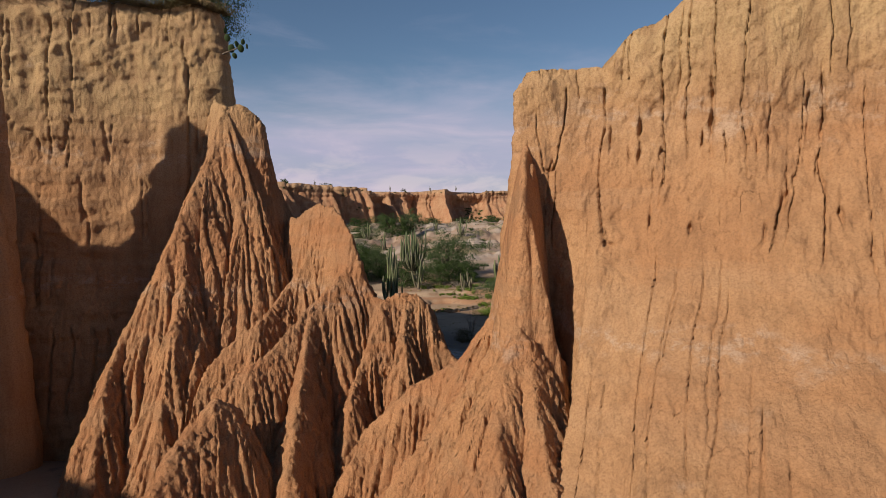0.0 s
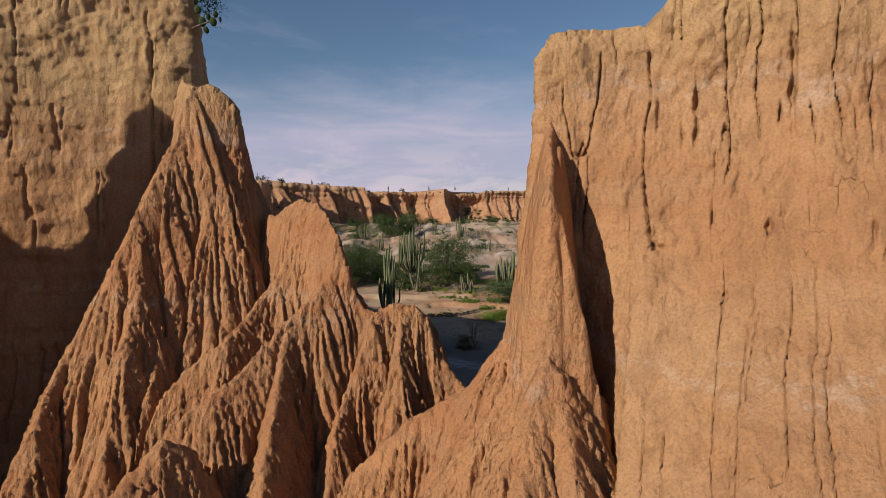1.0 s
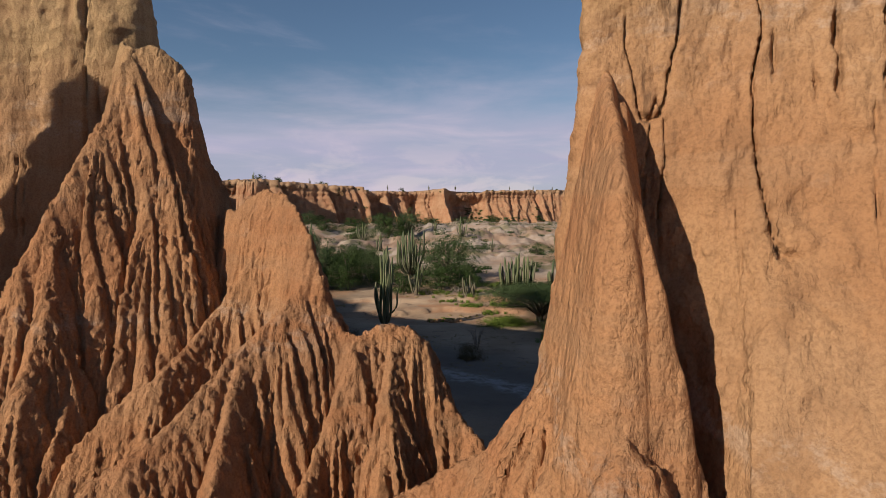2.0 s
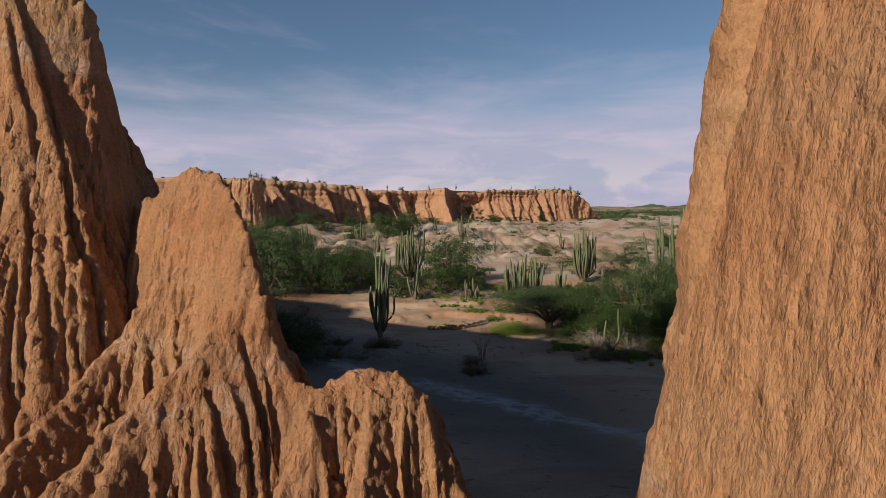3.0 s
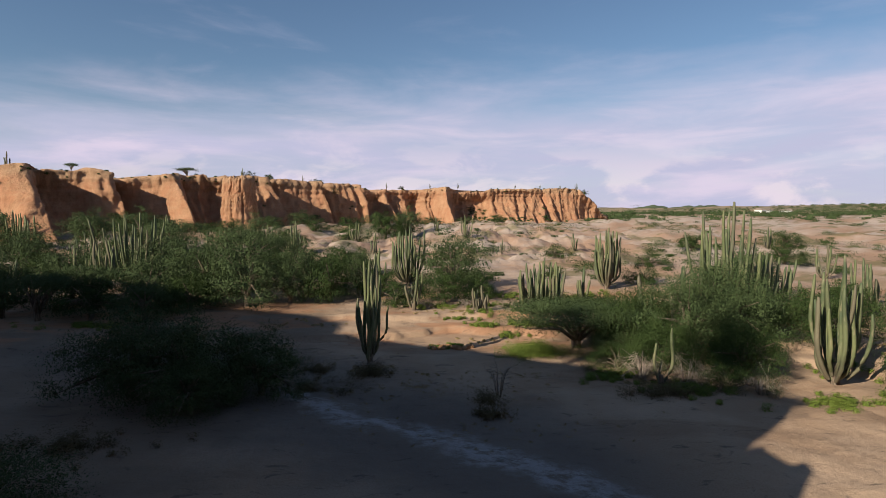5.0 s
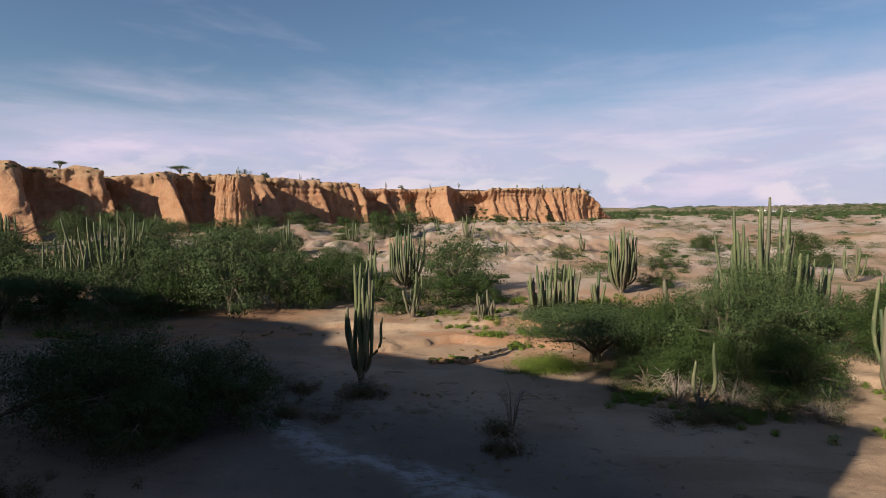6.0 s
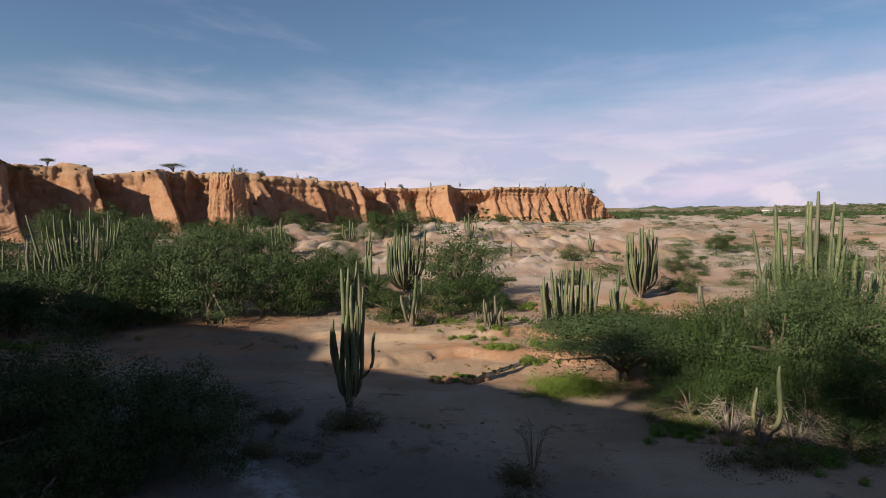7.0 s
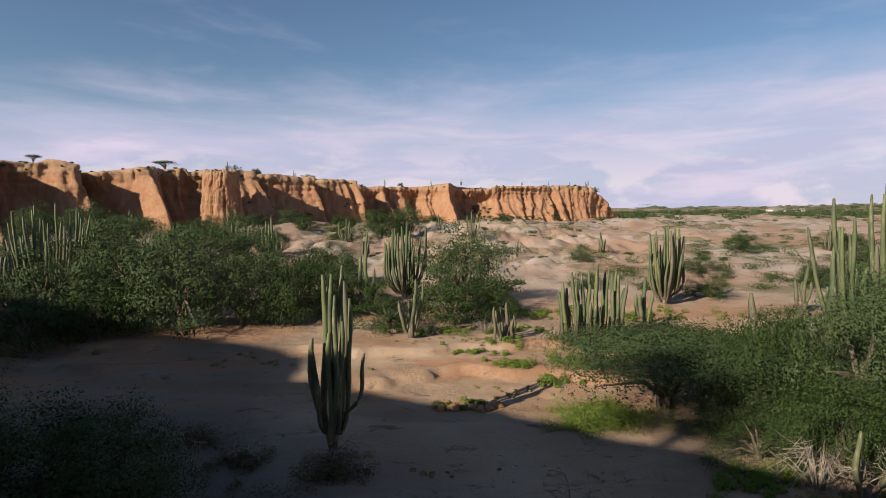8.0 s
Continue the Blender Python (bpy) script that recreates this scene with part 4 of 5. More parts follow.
def planted(master, x, y, scale=1.0, tall=1.0, turn=0.0, label=""):
    m = Matrix.LocRotScale(on_ground(x, y, 0.03), Euler((0, 0, turn)), (scale, scale, scale * tall))
    ob = copy_thing(master, m)
    if label:
        ob["label"] = label
    return ob


# the lone cactus that stands in the stream bed
cactus(on_ground(-2.69, 28.6), 3.75, 1.1, 9, 1, "tall many-stemmed columnar cactus standing in the dry stream bed", stems=[
    (-0.17, 0.08, 3.55, 0.3, 1.0), (0.03, -0.06, 3.6, 0.35, 1.0), (0.19, 0.05, 3.75, 0.3, 1.0), (0.36, 0.1, 3.1, 0.5, 0.95), (-0.36, -0.06, 2.35, 0.7, 0.95),
    (-0.26, -0.18, 2.2, 0.5, 0.95), (-0.08, 0.22, 3.3, 0.4, 0.95), (0.11, -0.22, 3.2, 0.4, 0.95), (0.26, 0.2, 3.4, 0.4, 0.95), (0.56, 0.0, 2.05, 0.85, 0.8), (-0.02, -0.25, 2.5, 0.3, 1.0), (0.2, -0.16, 2.7, 0.5, 0.9)], r=0.064, stock=0.16, root_at=0.42, lean=0.0)
cactus(on_ground(-1.65, 37.1), 2.05, 0.8, 7, 2, "small columnar cactus with pale green upright stems", low=0.4, r=0.074)
cactus(on_ground(1.5, 36.8), 1.25, 0.8, 9, 3, "low cluster of short columnar cactus stems", root_at=0.8, low=0.6, r=0.067)
cactus(on_ground(4.33, 36.0), 2.7, 1.9, 30, 4, "broad dense clump of columnar cactus stems", root_at=0.75, low=0.5, r=0.070, lean=0.1)
cactus(on_ground(9.3, 42.6), 3.6, 1.5, 26, 5, "tall narrow columnar cactus with crowded stems", low=0.6, r=0.074)
cactus(on_ground(11.6, 26.8), 3.95, 1.6, 20, 6, "tall sunlit columnar cactus with yellow-green stems", low=0.5, r=0.074)
cactus(on_ground(19.1, 34.5), 2.9, 1.7, 13, 7, "sunlit columnar cactus with spreading stems", low=0.6, r=0.081, lean=0.15)
cactus(on_ground(6.3, 26.7), 1.95, 0.6, 3, 8, "pair of slender columnar cactus stems beside thorn bushes", stems=[(-0.18, 0, 1.3, 0.1, 1.0), (0.3, 0, 1.75, 0.1, 0.95), (0.05, 0.2, 0.7, 0.05, 0.8)], r=0.063)
cactus(on_ground(-2.4, 44.7), 3.7, 2.0, 28, 9, "tall columnar cactus rising out of thorn bushes", low=0.5, r=0.074)
cactus(on_ground(-18.6, 43.6), 4.7, 3.2, 34, 10, "large spreading columnar cactus above the thicket", low=0.55, r=0.066, lean=0.3)
cactus(on_ground(-19.0, 40.0), 3.2, 1.9, 16, 11, "pale columnar cactus with forked stems", low=0.55, r=0.067, lean=0.1)
cactus(on_ground(11.8, 33.8), 5.3, 2.4, 34, 12, "large columnar cactus with many upright stems", low=0.55, r=0.081, lean=0.2)
cactus(on_ground(15.0, 36.5), 2.6, 3.0, 22, 13, "row of short columnar cactus stems", low=0.6, r=0.074)

cactus_masters = [cactus((900 + 6 * i, -80, -20), h, w, n, 40 + i, "columnar cactus among scrub on the far bank", low=0.5, r=0.081, lean=0.08)
                  for i, (h, w, n) in enumerate([(3.0, 1.6, 10), (3.4, 2.4, 14), (2.4, 1.2, 7), (2.0, 0.7, 4)])]
for i, (x, y, v, k) in enumerate([(-14.6, 55.5, 1, 0.9), (-12.6, 57.0, 0, 1.0), (-26.1, 50.0, 0, 0.85), (-38.8, 61.3, 1, 1.1), (-24.0, 41.0, 2, 1.0), (-29.0, 55.0, 2, 1.0), (-33.0, 48.0, 1, 0.9),
                                  (-20.5, 62.0, 0, 0.9), (-9.0, 66.0, 2, 0.9), (2.5, 75.0, 0, 0.9), (-1.0, 80.0, 3, 1.0), (25.0, 47.0, 2, 1.0), (6.9, 38.5, 3, 1.0), (8.0, 32.8, 3, 1.25),
                                  (9.0, 31.8, 3, 1.5), (14.0, 40.5, 3, 1.0), (30.0, 62.0, 2, 0.9), (12.0, 62.0, 3, 0.9), (5.0, 60.0, 3, 0.7), (-30.0, 70.0, 0, 1.0), (-46.0, 70.0, 1, 1.0), (-41.0, 52.0, 0, 1.1),
                                  (-4.0, 42.0, 2, 1.1), (-18.0, 52.0, 2, 1.1), (20.5, 38.0, 2, 0.9), (34.0, 52.0, 0, 1.0), (-6.5, 60.0, 3, 1.1)]):
    planted(cactus_masters[v], x, y, k, 1.0, i * 1.7)
for i, (v, x, y, z, k) in enumerate([(3, -59.0, 86.0, 10.9, 1.2), (0, -66.0, 84.0, 11.0, 0.7), (3, -34.0, 105.0, 10.8, 0.9), (3, -12.0, 128.0, 10.1, 0.6), (3, -3.0, 131.5, 10.1, 0.6), (3, 3.0, 132.0, 10.2, 0.6),
                                     (3, 16.0, 137.0, 10.4, 0.5), (3, 22.0, 139.0, 10.5, 0.5), (2, 31.0, 141.5, 10.2, 0.7), (3, 27.0, 140.5, 10.5, 0.5), (3, -26.0, 114.0, 10.5, 0.7)]):
    copy_thing(cactus_masters[v], Matrix.LocRotScale((x, y, z), Euler((0, 0, i)), (k, k, k)))["label"] = "columnar cactus on the mesa's rim"
for ob in cactus_masters:
    for o in (*ob.children_recursive, ob):
        bpy.data.objects.remove(o)

# thorn bushes and small trees
dome = bush_master("thorn_bush", 3, 1.6, 2.2, 11500, 0.062, LEAF_DARK, 0.45, clumps=120, label="dense dark green thorn bush on the bank")
round_bush = bush_master("thorn_bush", 5, 1.4, 1.6, 10500, 0.057, LEAF, 0.5, clumps=95, label="rounded green thorn bush with fine leaves")
feather = bush_master("umbrella_tree", 8, 2.0, 2.1, 12000, 0.056, LEAF_DARK, 0.24, clumps=95, label="flat-topped thorn tree with feathery dark leaves", shape="umbrella", category="tree")
open_bush = bush_master("thorn_bush", 11, 1.5, 1.3, 7000, 0.058, LEAF, 0.6, clumps=30, label="open grey-green bush with thin branches")
near_dome = bush_master("thorn_bush", 3, 1.6, 2.2, 30000, 0.043, LEAF_DARK, 0.45, clumps=170, label="dense dark green thorn bush beside the stream bed")
near_round = bush_master("thorn_bush", 6, 1.4, 1.6, 28000, 0.039, LEAF, 0.5, clumps=150, label="rounded green thorn bush with fine leaves")
near_feather = bush_master("umbrella_tree", 8, 2.0, 2.1, 52000, 0.046, LEAF_DARK, 0.30, clumps=190, label="flat-topped thorn tree with feathery dark leaves", shape="umbrella", category="tree")
near_open = bush_master("thorn_bush", 11, 1.5, 1.3, 18000, 0.036, LEAF, 0.6, clumps=60, label="open grey-green bush with thin branches")
masters = (dome, round_bush, feather, open_bush, near_dome, near_round, near_feather, near_open)
for i, (m, x, y, k, tall) in enumerate([
        (0, -10.2, 38.4, 1.6, 1.2), (0, -12.6, 39.5, 1.5, 1.25), (0, -15.0, 38.0, 1.4, 1.1), (1, -17.0, 36.6, 1.3, 1.0), (0, -14.0, 35.8, 1.2, 0.9), (0, -8.2, 39.0, 1.2, 1.15), (1, -6.2, 39.6, 1.25, 1.5), (0, 0.3, 42.3, 1.6, 1.2), (1, -0.2, 39.2, 1.25, 1.0), (1, 1.5, 40.6, 1.1, 0.9), (3, -2.6, 38.6, 1.0, 1.0),
        (1, -3.6, 41.0, 1.0, 1.1), (2, 4.9, 31.4, 1.55, 0.66), (0, 6.0, 30.0, 0.75, 0.9), (3, 4.0, 34.3, 0.7, 0.6), (1, 5.6, 33.6, 0.9, 0.7), (1, 6.6, 30.3, 1.15, 1.6), (0, 8.4, 29.6, 1.25, 1.4), (1, 7.0, 28.3, 0.95, 1.35), (0, 10.4, 30.6, 1.3, 1.35), (1, 9.3, 27.6, 1.0, 1.35),
        (3, 5.6, 28.6, 0.8, 0.9), (3, 8.2, 26.6, 0.9, 0.8), (1, 13.4, 24.6, 1.2, 1.4), (0, 15.0, 26.6, 1.2, 1.2), (1, -13.2, 38.8, 1.2, 1.1), (2, -18.4, 38.4, 1.2, 1.0),
        (0, -7.6, 18.6, 1.0, 0.75), (0, -5.4, 17.2, 0.9, 0.75), (1, -9.4, 19.8, 1.1, 0.8), (0, -10.4, 17.6, 1.1, 0.8), (0, -7.3, 25.4, 1.25, 1.05), (0, -9.0, 25.6, 1.25, 1.05), (0, -5.5, 26.1, 0.95, 1.1), (0, -6.8, 24.4, 0.85, 1.0), (0, -22.0, 37.5, 1.3, 1.2), (1, -12.5, 37.2, 1.1, 1.2), (2, -19.5, 36.5, 1.1, 1.1), (0, -25.5, 39.5, 1.4, 1.2), (0, -7.9, 41.5, 1.2, 1.3), (1, -13.0, 43.0, 1.3, 1.3), (0, -5.2, 42.5, 1.0, 1.2), (1, -29.5, 42.5, 1.5, 1.2), (0, -15.0, 41.4, 1.3, 1.1), (0, -20.5, 40.5, 1.5, 1.1), (1, -24.5, 44.0, 1.5, 1.1), (0, -18.0, 47.0, 1.5, 1.2), (2, -13.5, 47.0, 1.5, 1.2), (1, -23.0, 50.0, 1.5, 1.2),
        (0, -28.0, 47.0, 1.5, 1.1), (0, -31.0, 52.0, 1.6, 1.1), (1, -10.5, 45.5, 1.2, 1.2), (2, -22.0, 56.0, 1.4, 1.2), (0, -27.0, 60.0, 1.6, 1.1), (1, -36.0, 56.0, 1.6, 1.1), (0, -34.0, 64.0, 1.6, 1.2),
        (1, -7.0, 76.0, 1.9, 1.2), (0, -4.5, 79.0, 1.7, 1.2), (1, -10.0, 70.0, 1.5, 1.0), (0, -42.0, 62.0, 1.7, 1.2), (1, 12.8, 35.0, 1.2, 1.2), (0, 15.8, 39.0, 1.2, 1.2), (1, 19.0, 36.5, 0.9, 1.0),
        (0, -36.0, 82.0, 1.5, 0.8), (1, -31.0, 84.0, 1.4, 0.8), (1, -24.0, 88.0, 1.4, 0.8), (0, -22.0, 96.0, 1.5, 0.8), (1, -14.0, 92.0, 1.6, 0.8), (3, -17.0, 84.0, 1.5, 0.9), (0, -11.0, 100.0, 1.6, 0.7), (1, -2.0, 104.0, 1.5, 0.7), (3, 4.0, 110.0, 1.6, 0.7), (1, 10.0, 116.0, 1.6, 0.7), (0, -40.0, 72.0, 1.6, 0.9), (1, 11.6, 31.6, 1.1, 1.1), (1, 13.6, 30.0, 1.2, 1.2), (3, 9.6, 33.4, 1.0, 1.1), (1, 14.6, 33.6, 1.1, 1.0), (1, 17.0, 34.0, 1.1, 1.1), (1, 21.5, 35.0, 1.2, 1.1), (3, 12.0, 44.0, 1.1, 0.9), (1, 19.0, 47.0, 1.2, 0.8), (3, 15.0, 52.0, 1.3, 0.8), (1, 26.0, 53.0, 1.3, 0.8), (1, 22.0, 60.0, 1.3, 0.8), (3, 9.0, 56.0, 1.2, 0.8), (1, 34.0, 66.0, 1.5, 0.9), (0, -12.0, 50.0, 1.4, 1.2), (0, -16.5, 44.0, 1.5, 1.3), (1, -6.5, 47.5, 1.3, 1.2), (0, -21.0, 44.5, 1.4, 1.2), (3, 23.0, 37.0, 1.0, 1.0), (3, 11.0, 37.0, 1.0, 0.9), (3, -9.0, 52.0, 1.3, 1.0), (1, -15.0, 64.0, 1.5, 1.1), (0, -20.0, 70.0, 1.6, 1.1), (1, -26.0, 78.0, 1.5, 1.0),
        (1, -38.0, 76.0, 1.7, 1.2), (0, -46.0, 58.0, 1.8, 1.2), (1, 27.0, 42.0, 1.1, 1.0), (0, 18.0, 31.0, 1.1, 1.0), (3, 1.2, 46.0, 1.0, 0.9), (3, 7.0, 47.0, 0.8, 0.9)]):
    planted(masters[m + 4 if y < 33 and -13 < x < 14 else m], x, y, k, tall, i * 2.3 + 0.4)
for i, (m, x, y, z, k, tall) in enumerate([(2, -40.4, 98.5, 10.75, 0.9, 0.8), (3, -33.5, 106.5, 10.9, 0.9, 1.1), (1, -30.5, 108.0, 10.6, 0.8, 1.0), (2, -51.6, 88.0, 10.75, 0.5, 1.2), (1, -20.5, 116.0, 8.4, 1.2, 0.7),
                                           (1, -17.0, 120.0, 8.0, 1.2, 0.7), (3, -24.0, 115.0, 10.3, 1.0, 0.8), (3, -9.0, 129.5, 10.0, 0.6, 0.9), (3, 33.0, 142.5, 9.2, 0.8, 1.2)]):
    copy_thing(masters[m], Matrix.LocRotScale((x, y, z), Euler((0, 0, i * 1.3)), (k, k, k * tall)))["label"] = "small thorn tree on the mesa's rim"
for i, (m, x, y, z, k, tall) in enumerate([(4, -5.9, 13.9, 9.9, 0.85, 1.65), (4, -11.3, 15.2, 10.45, 0.85, 1.6)]):
    copy_thing(masters[m], Matrix.LocRotScale((x, y, z), Euler((0, 0, i * 1.3)), (k, k, k * tall)))["label"] = "dark thorn bush on top of the cliff"
for ob in masters:
    for o in (*ob.children_recursive, ob):
        bpy.data.objects.remove(o)


def scatter_tufts(name, spots, per, size, leaf, mat, seed, label, category, flat=0.6):
    """Many low plants in one mesh: spots are x, y, scale."""
    rng = np.random.default_rng(seed)
    spots = np.array(spots)
    z = bank_z(spots[:, 0], spots[:, 1])
    n = len(spots)
    c = np.clip(rng.normal(size=(n, per, 3)), -1.25, 1.25) * np.array([0.45, 0.45, 0.3 * flat]) * size
    c[..., 2] = np.abs(c[..., 2]) * 1.4
    c = c * spots[:, None, 2:3]
    c[..., 0] += spots[:, 0:1]
    c[..., 1] += spots[:, 1:2]
    c[..., 2] += z[:, None]
    out = (c - np.stack([spots[:, 0], spots[:, 1], z], 1)[:, None, :]).reshape(-1, 3)
    V, F = leaves(c.reshape(-1, 3), leaf, rng, out)
    ob = new(name, mesh_of(name, V, F, mat, False))
    return tagged(ob, label, category, kind="stuff")


def spread(n, x0, x1, y0, y1, seed, lo=0.6, hi=1.5, keep=None, near=1.0):
    rng = np.random.default_rng(seed)
    f = rng.uniform(0, 1, n)
    y = y0 * (y1 / y0) ** f if near else y0 + (y1 - y0) * f
    x = rng.uniform(0, 1, n) * (x1 - x0) * (y / y1) + x0 * (y / y1)
    s = rng.uniform(lo, hi, n)
    q = np.stack([x, y, s], 1)
    return q if keep is None else q[keep(x, y)]


patchy = lambda x, y: fbm(x * 0.10, y * 0.07, 0, 3, 77) > -0.09
scatter_tufts("scrub", spread(1100, -130, 170, 46, 165, 5, 0.5, 1.8, patchy), 280, 0.95, 0.11, LEAF, 6, "low green scrub dotted over pale mounds", "scrub")
scatter_tufts("far_scrub", np.vstack([spread(1000, -250, 700, 125, 650, 8, 1.0, 3.2), spread(220, 70, 420, 190, 330, 10, 2.0, 4.0)]), 110, 1.1, 0.55, LEAF_DARK, 9, "distant dark scrub and trees near the horizon", "scrub")

far_tree_spots = np.vstack([spread(150, 60, 330, 190, 300, 12, 1.6, 3.0), spread(70, 120, 300, 225, 262, 13, 2.0, 3.4), spread(60, -10, 130, 150, 190, 14, 0.8, 1.6)])
scatter_tufts("far_trees", far_tree_spots, 150, 0.95, 0.42, LEAF_DARK, 15, "dark trees along the distant rise", "trees", 2.1)


# ---- scrub that clings to the mesa's rim and slopes ----
def mesa_scrub():
    rng = np.random.default_rng(51)
    co = np.empty(3 * len(mesa.data.vertices))
    mesa.data.vertices.foreach_get("co", co)
    co = co.reshape(-1, 3)
    seen = (co[:, 1] < 142) & (co[:, 0] > -90) & (co[:, 0] < 36)
    rim = co[seen & (co[:, 2] > 9.6)]
    side = co[seen & (co[:, 2] < 6.2) & (co[:, 2] > 2.0)]
    side = side[fbm(side[:, 0] * 0.13, side[:, 1] * 0.13, side[:, 2] * 0.3, 3, 52) > 0.42]
    spots = np.vstack([rim[rng.integers(0, len(rim), 170)], side[rng.integers(0, len(side), 150)]])
    size = np.r_[rng.uniform(0.12, 0.4, 170), rng.uniform(0.25, 0.7, 150)]
    c = np.clip(rng.normal(size=(len(spots), 60, 3)), -1.3, 1.3) * np.array([0.5, 0.5, 0.3]) * size[:, None, None]
    c[..., 2] = np.abs(c[..., 2])
    V, F = leaves((c + spots[:, None, :]).reshape(-1, 3), 0.22, rng, c.reshape(-1, 3))
    tagged(new("mesa_scrub", mesh_of("mesa_scrub", V, F, LEAF, False)), "dark scrub clinging to the mesa's rim and gullies", "scrub", kind="stuff")


mesa_scrub()


# ---- green herbs, dry grass and dead twigs round the bushes ----
rng_h = np.random.default_rng(21)


def patch(cx, cy, rx, ry, n, lo, hi):
    a, q = rng_h.uniform(0, 2 * np.pi, n), np.abs(rng_h.normal(size=n)) * 0.6
    return np.stack([cx + rx * q * np.cos(a), cy + ry * q * np.sin(a), rng_h.uniform(lo, hi, n)], 1)


scatter_tufts("herbs", np.vstack([patch(3.1, 30.5, 1.3, 0.9, 120, 0.7, 1.25), patch(3.6, 34.6, 1.4, 0.5, 36, 0.4, 0.8), patch(5.2, 27.6, 1.2, 0.5, 40, 0.3, 0.7), patch(7.0, 26.2, 1.5, 0.6, 45, 0.3, 0.7), patch(2.6, 33.4, 0.8, 0.4, 16, 0.3, 0.6),
                                  patch(-0.6, 38.0, 2.4, 0.6, 34, 0.3, 0.8), patch(1.6, 36.4, 0.7, 0.5, 12, 0.3, 0.6), patch(10.5, 25.2, 2.0, 0.8, 45, 0.3, 0.7), patch(-0.7, 31.6, 0.5, 0.3, 8, 0.2, 0.4),
                                  patch(4.0, 36.5, 1.6, 0.6, 26, 0.3, 0.6), patch(1.5, 34.3, 0.8, 0.4, 26, 0.25, 0.55), patch(0.3, 35.6, 1.0, 0.3, 18, 0.2, 0.45), patch(1.8, 38.4, 2.2, 0.5, 40, 0.25, 0.6), patch(3.4, 41.5, 2.5, 1.2, 46, 0.3, 0.7), patch(7.5, 40.5, 3.0, 1.5, 60, 0.3, 0.8), patch(0.2, 31.6, 0.7, 0.35, 22, 0.2, 0.45), patch(12.6, 28.0, 1.6, 0.8, 26, 0.3, 0.6), patch(-16, 35.2, 4, 0.7, 40, 0.4, 0.8)]),
              220, 0.40, 0.05, GRASS, 22, "bright green low herbs along the bank", "herbs", 1.5)
scatter_tufts("dry_herbs", np.vstack([patch(6.4, 26.9, 0.9, 0.4, 26, 0.4, 0.8), patch(-2.7, 28.4, 0.6, 0.4, 14, 0.3, 0.6), patch(1.4, 32.6, 1.2, 0.5, 12, 0.2, 0.4), patch(0.4, 36.8, 3.0, 0.6, 24, 0.2, 0.5),
                                      patch(9.2, 36.0, 4.0, 1.5, 40, 0.3, 0.6), patch(16, 30, 3, 3, 40, 0.3, 0.6), patch(-6, 34.5, 3, 0.5, 20, 0.2, 0.4), patch(-1.2, 28.0, 1.5, 0.5, 10, 0.1, 0.3)]),
              110, 0.36, 0.05, DRY, 23, "dry straw-coloured herbs on the sand", "herbs")


scatter_tufts("bed_shrubs", np.vstack([patch(-2.5, 27.8, 0.8, 0.45, 44, 0.4, 0.9), patch(1.0, 25.3, 0.45, 0.4, 26, 0.5, 1.1), patch(1.0, 24.3, 0.6, 0.35, 24, 0.3, 0.7), patch(6.0, 25.9, 1.5, 0.45, 60, 0.4, 0.9), patch(-5.7, 29.2, 0.6, 0.4, 26, 0.5, 1.1),
                                       patch(-4.4, 28.4, 1.0, 0.6, 34, 0.3, 0.7), patch(-4.3, 26.6, 1.6, 0.9, 50, 0.3, 0.8), patch(-8.5, 22.3, 2.5, 1.2, 60, 0.3, 0.8)]),
              90, 0.42, 0.05, DRY_DARK, 25, "dark dry shrubs dotted over the stream bed", "shrub", 1.6)
scatter_tufts("stream_litter", np.vstack([patch(-1.0, 26.5, 4.5, 2.2, 90, 0.15, 0.5), patch(2.5, 28.0, 2.0, 1.0, 30, 0.15, 0.4), patch(-5.5, 29.5, 3.0, 2.0, 40, 0.2, 0.6), patch(1.0, 23.5, 4, 1.5, 40, 0.15, 0.4)]),
              22, 0.45, 0.035, DRY, 24, "dark dry litter strewn over the stream bed", "litter", 0.35)


def twig_heap(x, y, radius, height, count, seed, label, up=0.0):
    """A dead bush: thin grey branches that arch from one foot."""
    rng = np.random.default_rng(seed)
    root = new("dead_bush")
    root.location = on_ground(x, y, 0.03)
    tagged(root, label, "dead bush", "dead bushes")
    for _ in range(count):
        a, r, h = rng.uniform(0, 2 * np.pi), radius * rng.uniform(0.4, 1.0), height * rng.uniform(0.4, 1.0)
        tip = np.array([r * math.cos(a), r * math.sin(a), h * (0.5 + up)])
        mid = np.array([0.5 * tip[0], 0.5 * tip[1], h]) + rng.normal(size=3) * 0.08 * radius
        pieces = [tube([(0.1 * tip[0], 0.1 * tip[1], 0), 0.6 * mid, mid, tip], [0.014, 0.011, 0.008, 0.004], 4)]
        for _ in range(3):
            q = mid + (tip - mid) * rng.uniform(0, 0.8)
            e = q + rng.normal(size=3) * 0.28 * radius * np.array([1, 1, 0.7])
            e[2] = max(e[2], 0.01)
            pieces.append(tube([q, 0.5 * (q + e) + rng.normal(size=3) * 0.03, e], [0.007, 0.005, 0.003], 3))
        part("branch", mesh_of("branch", *join(pieces), TWIG), root)


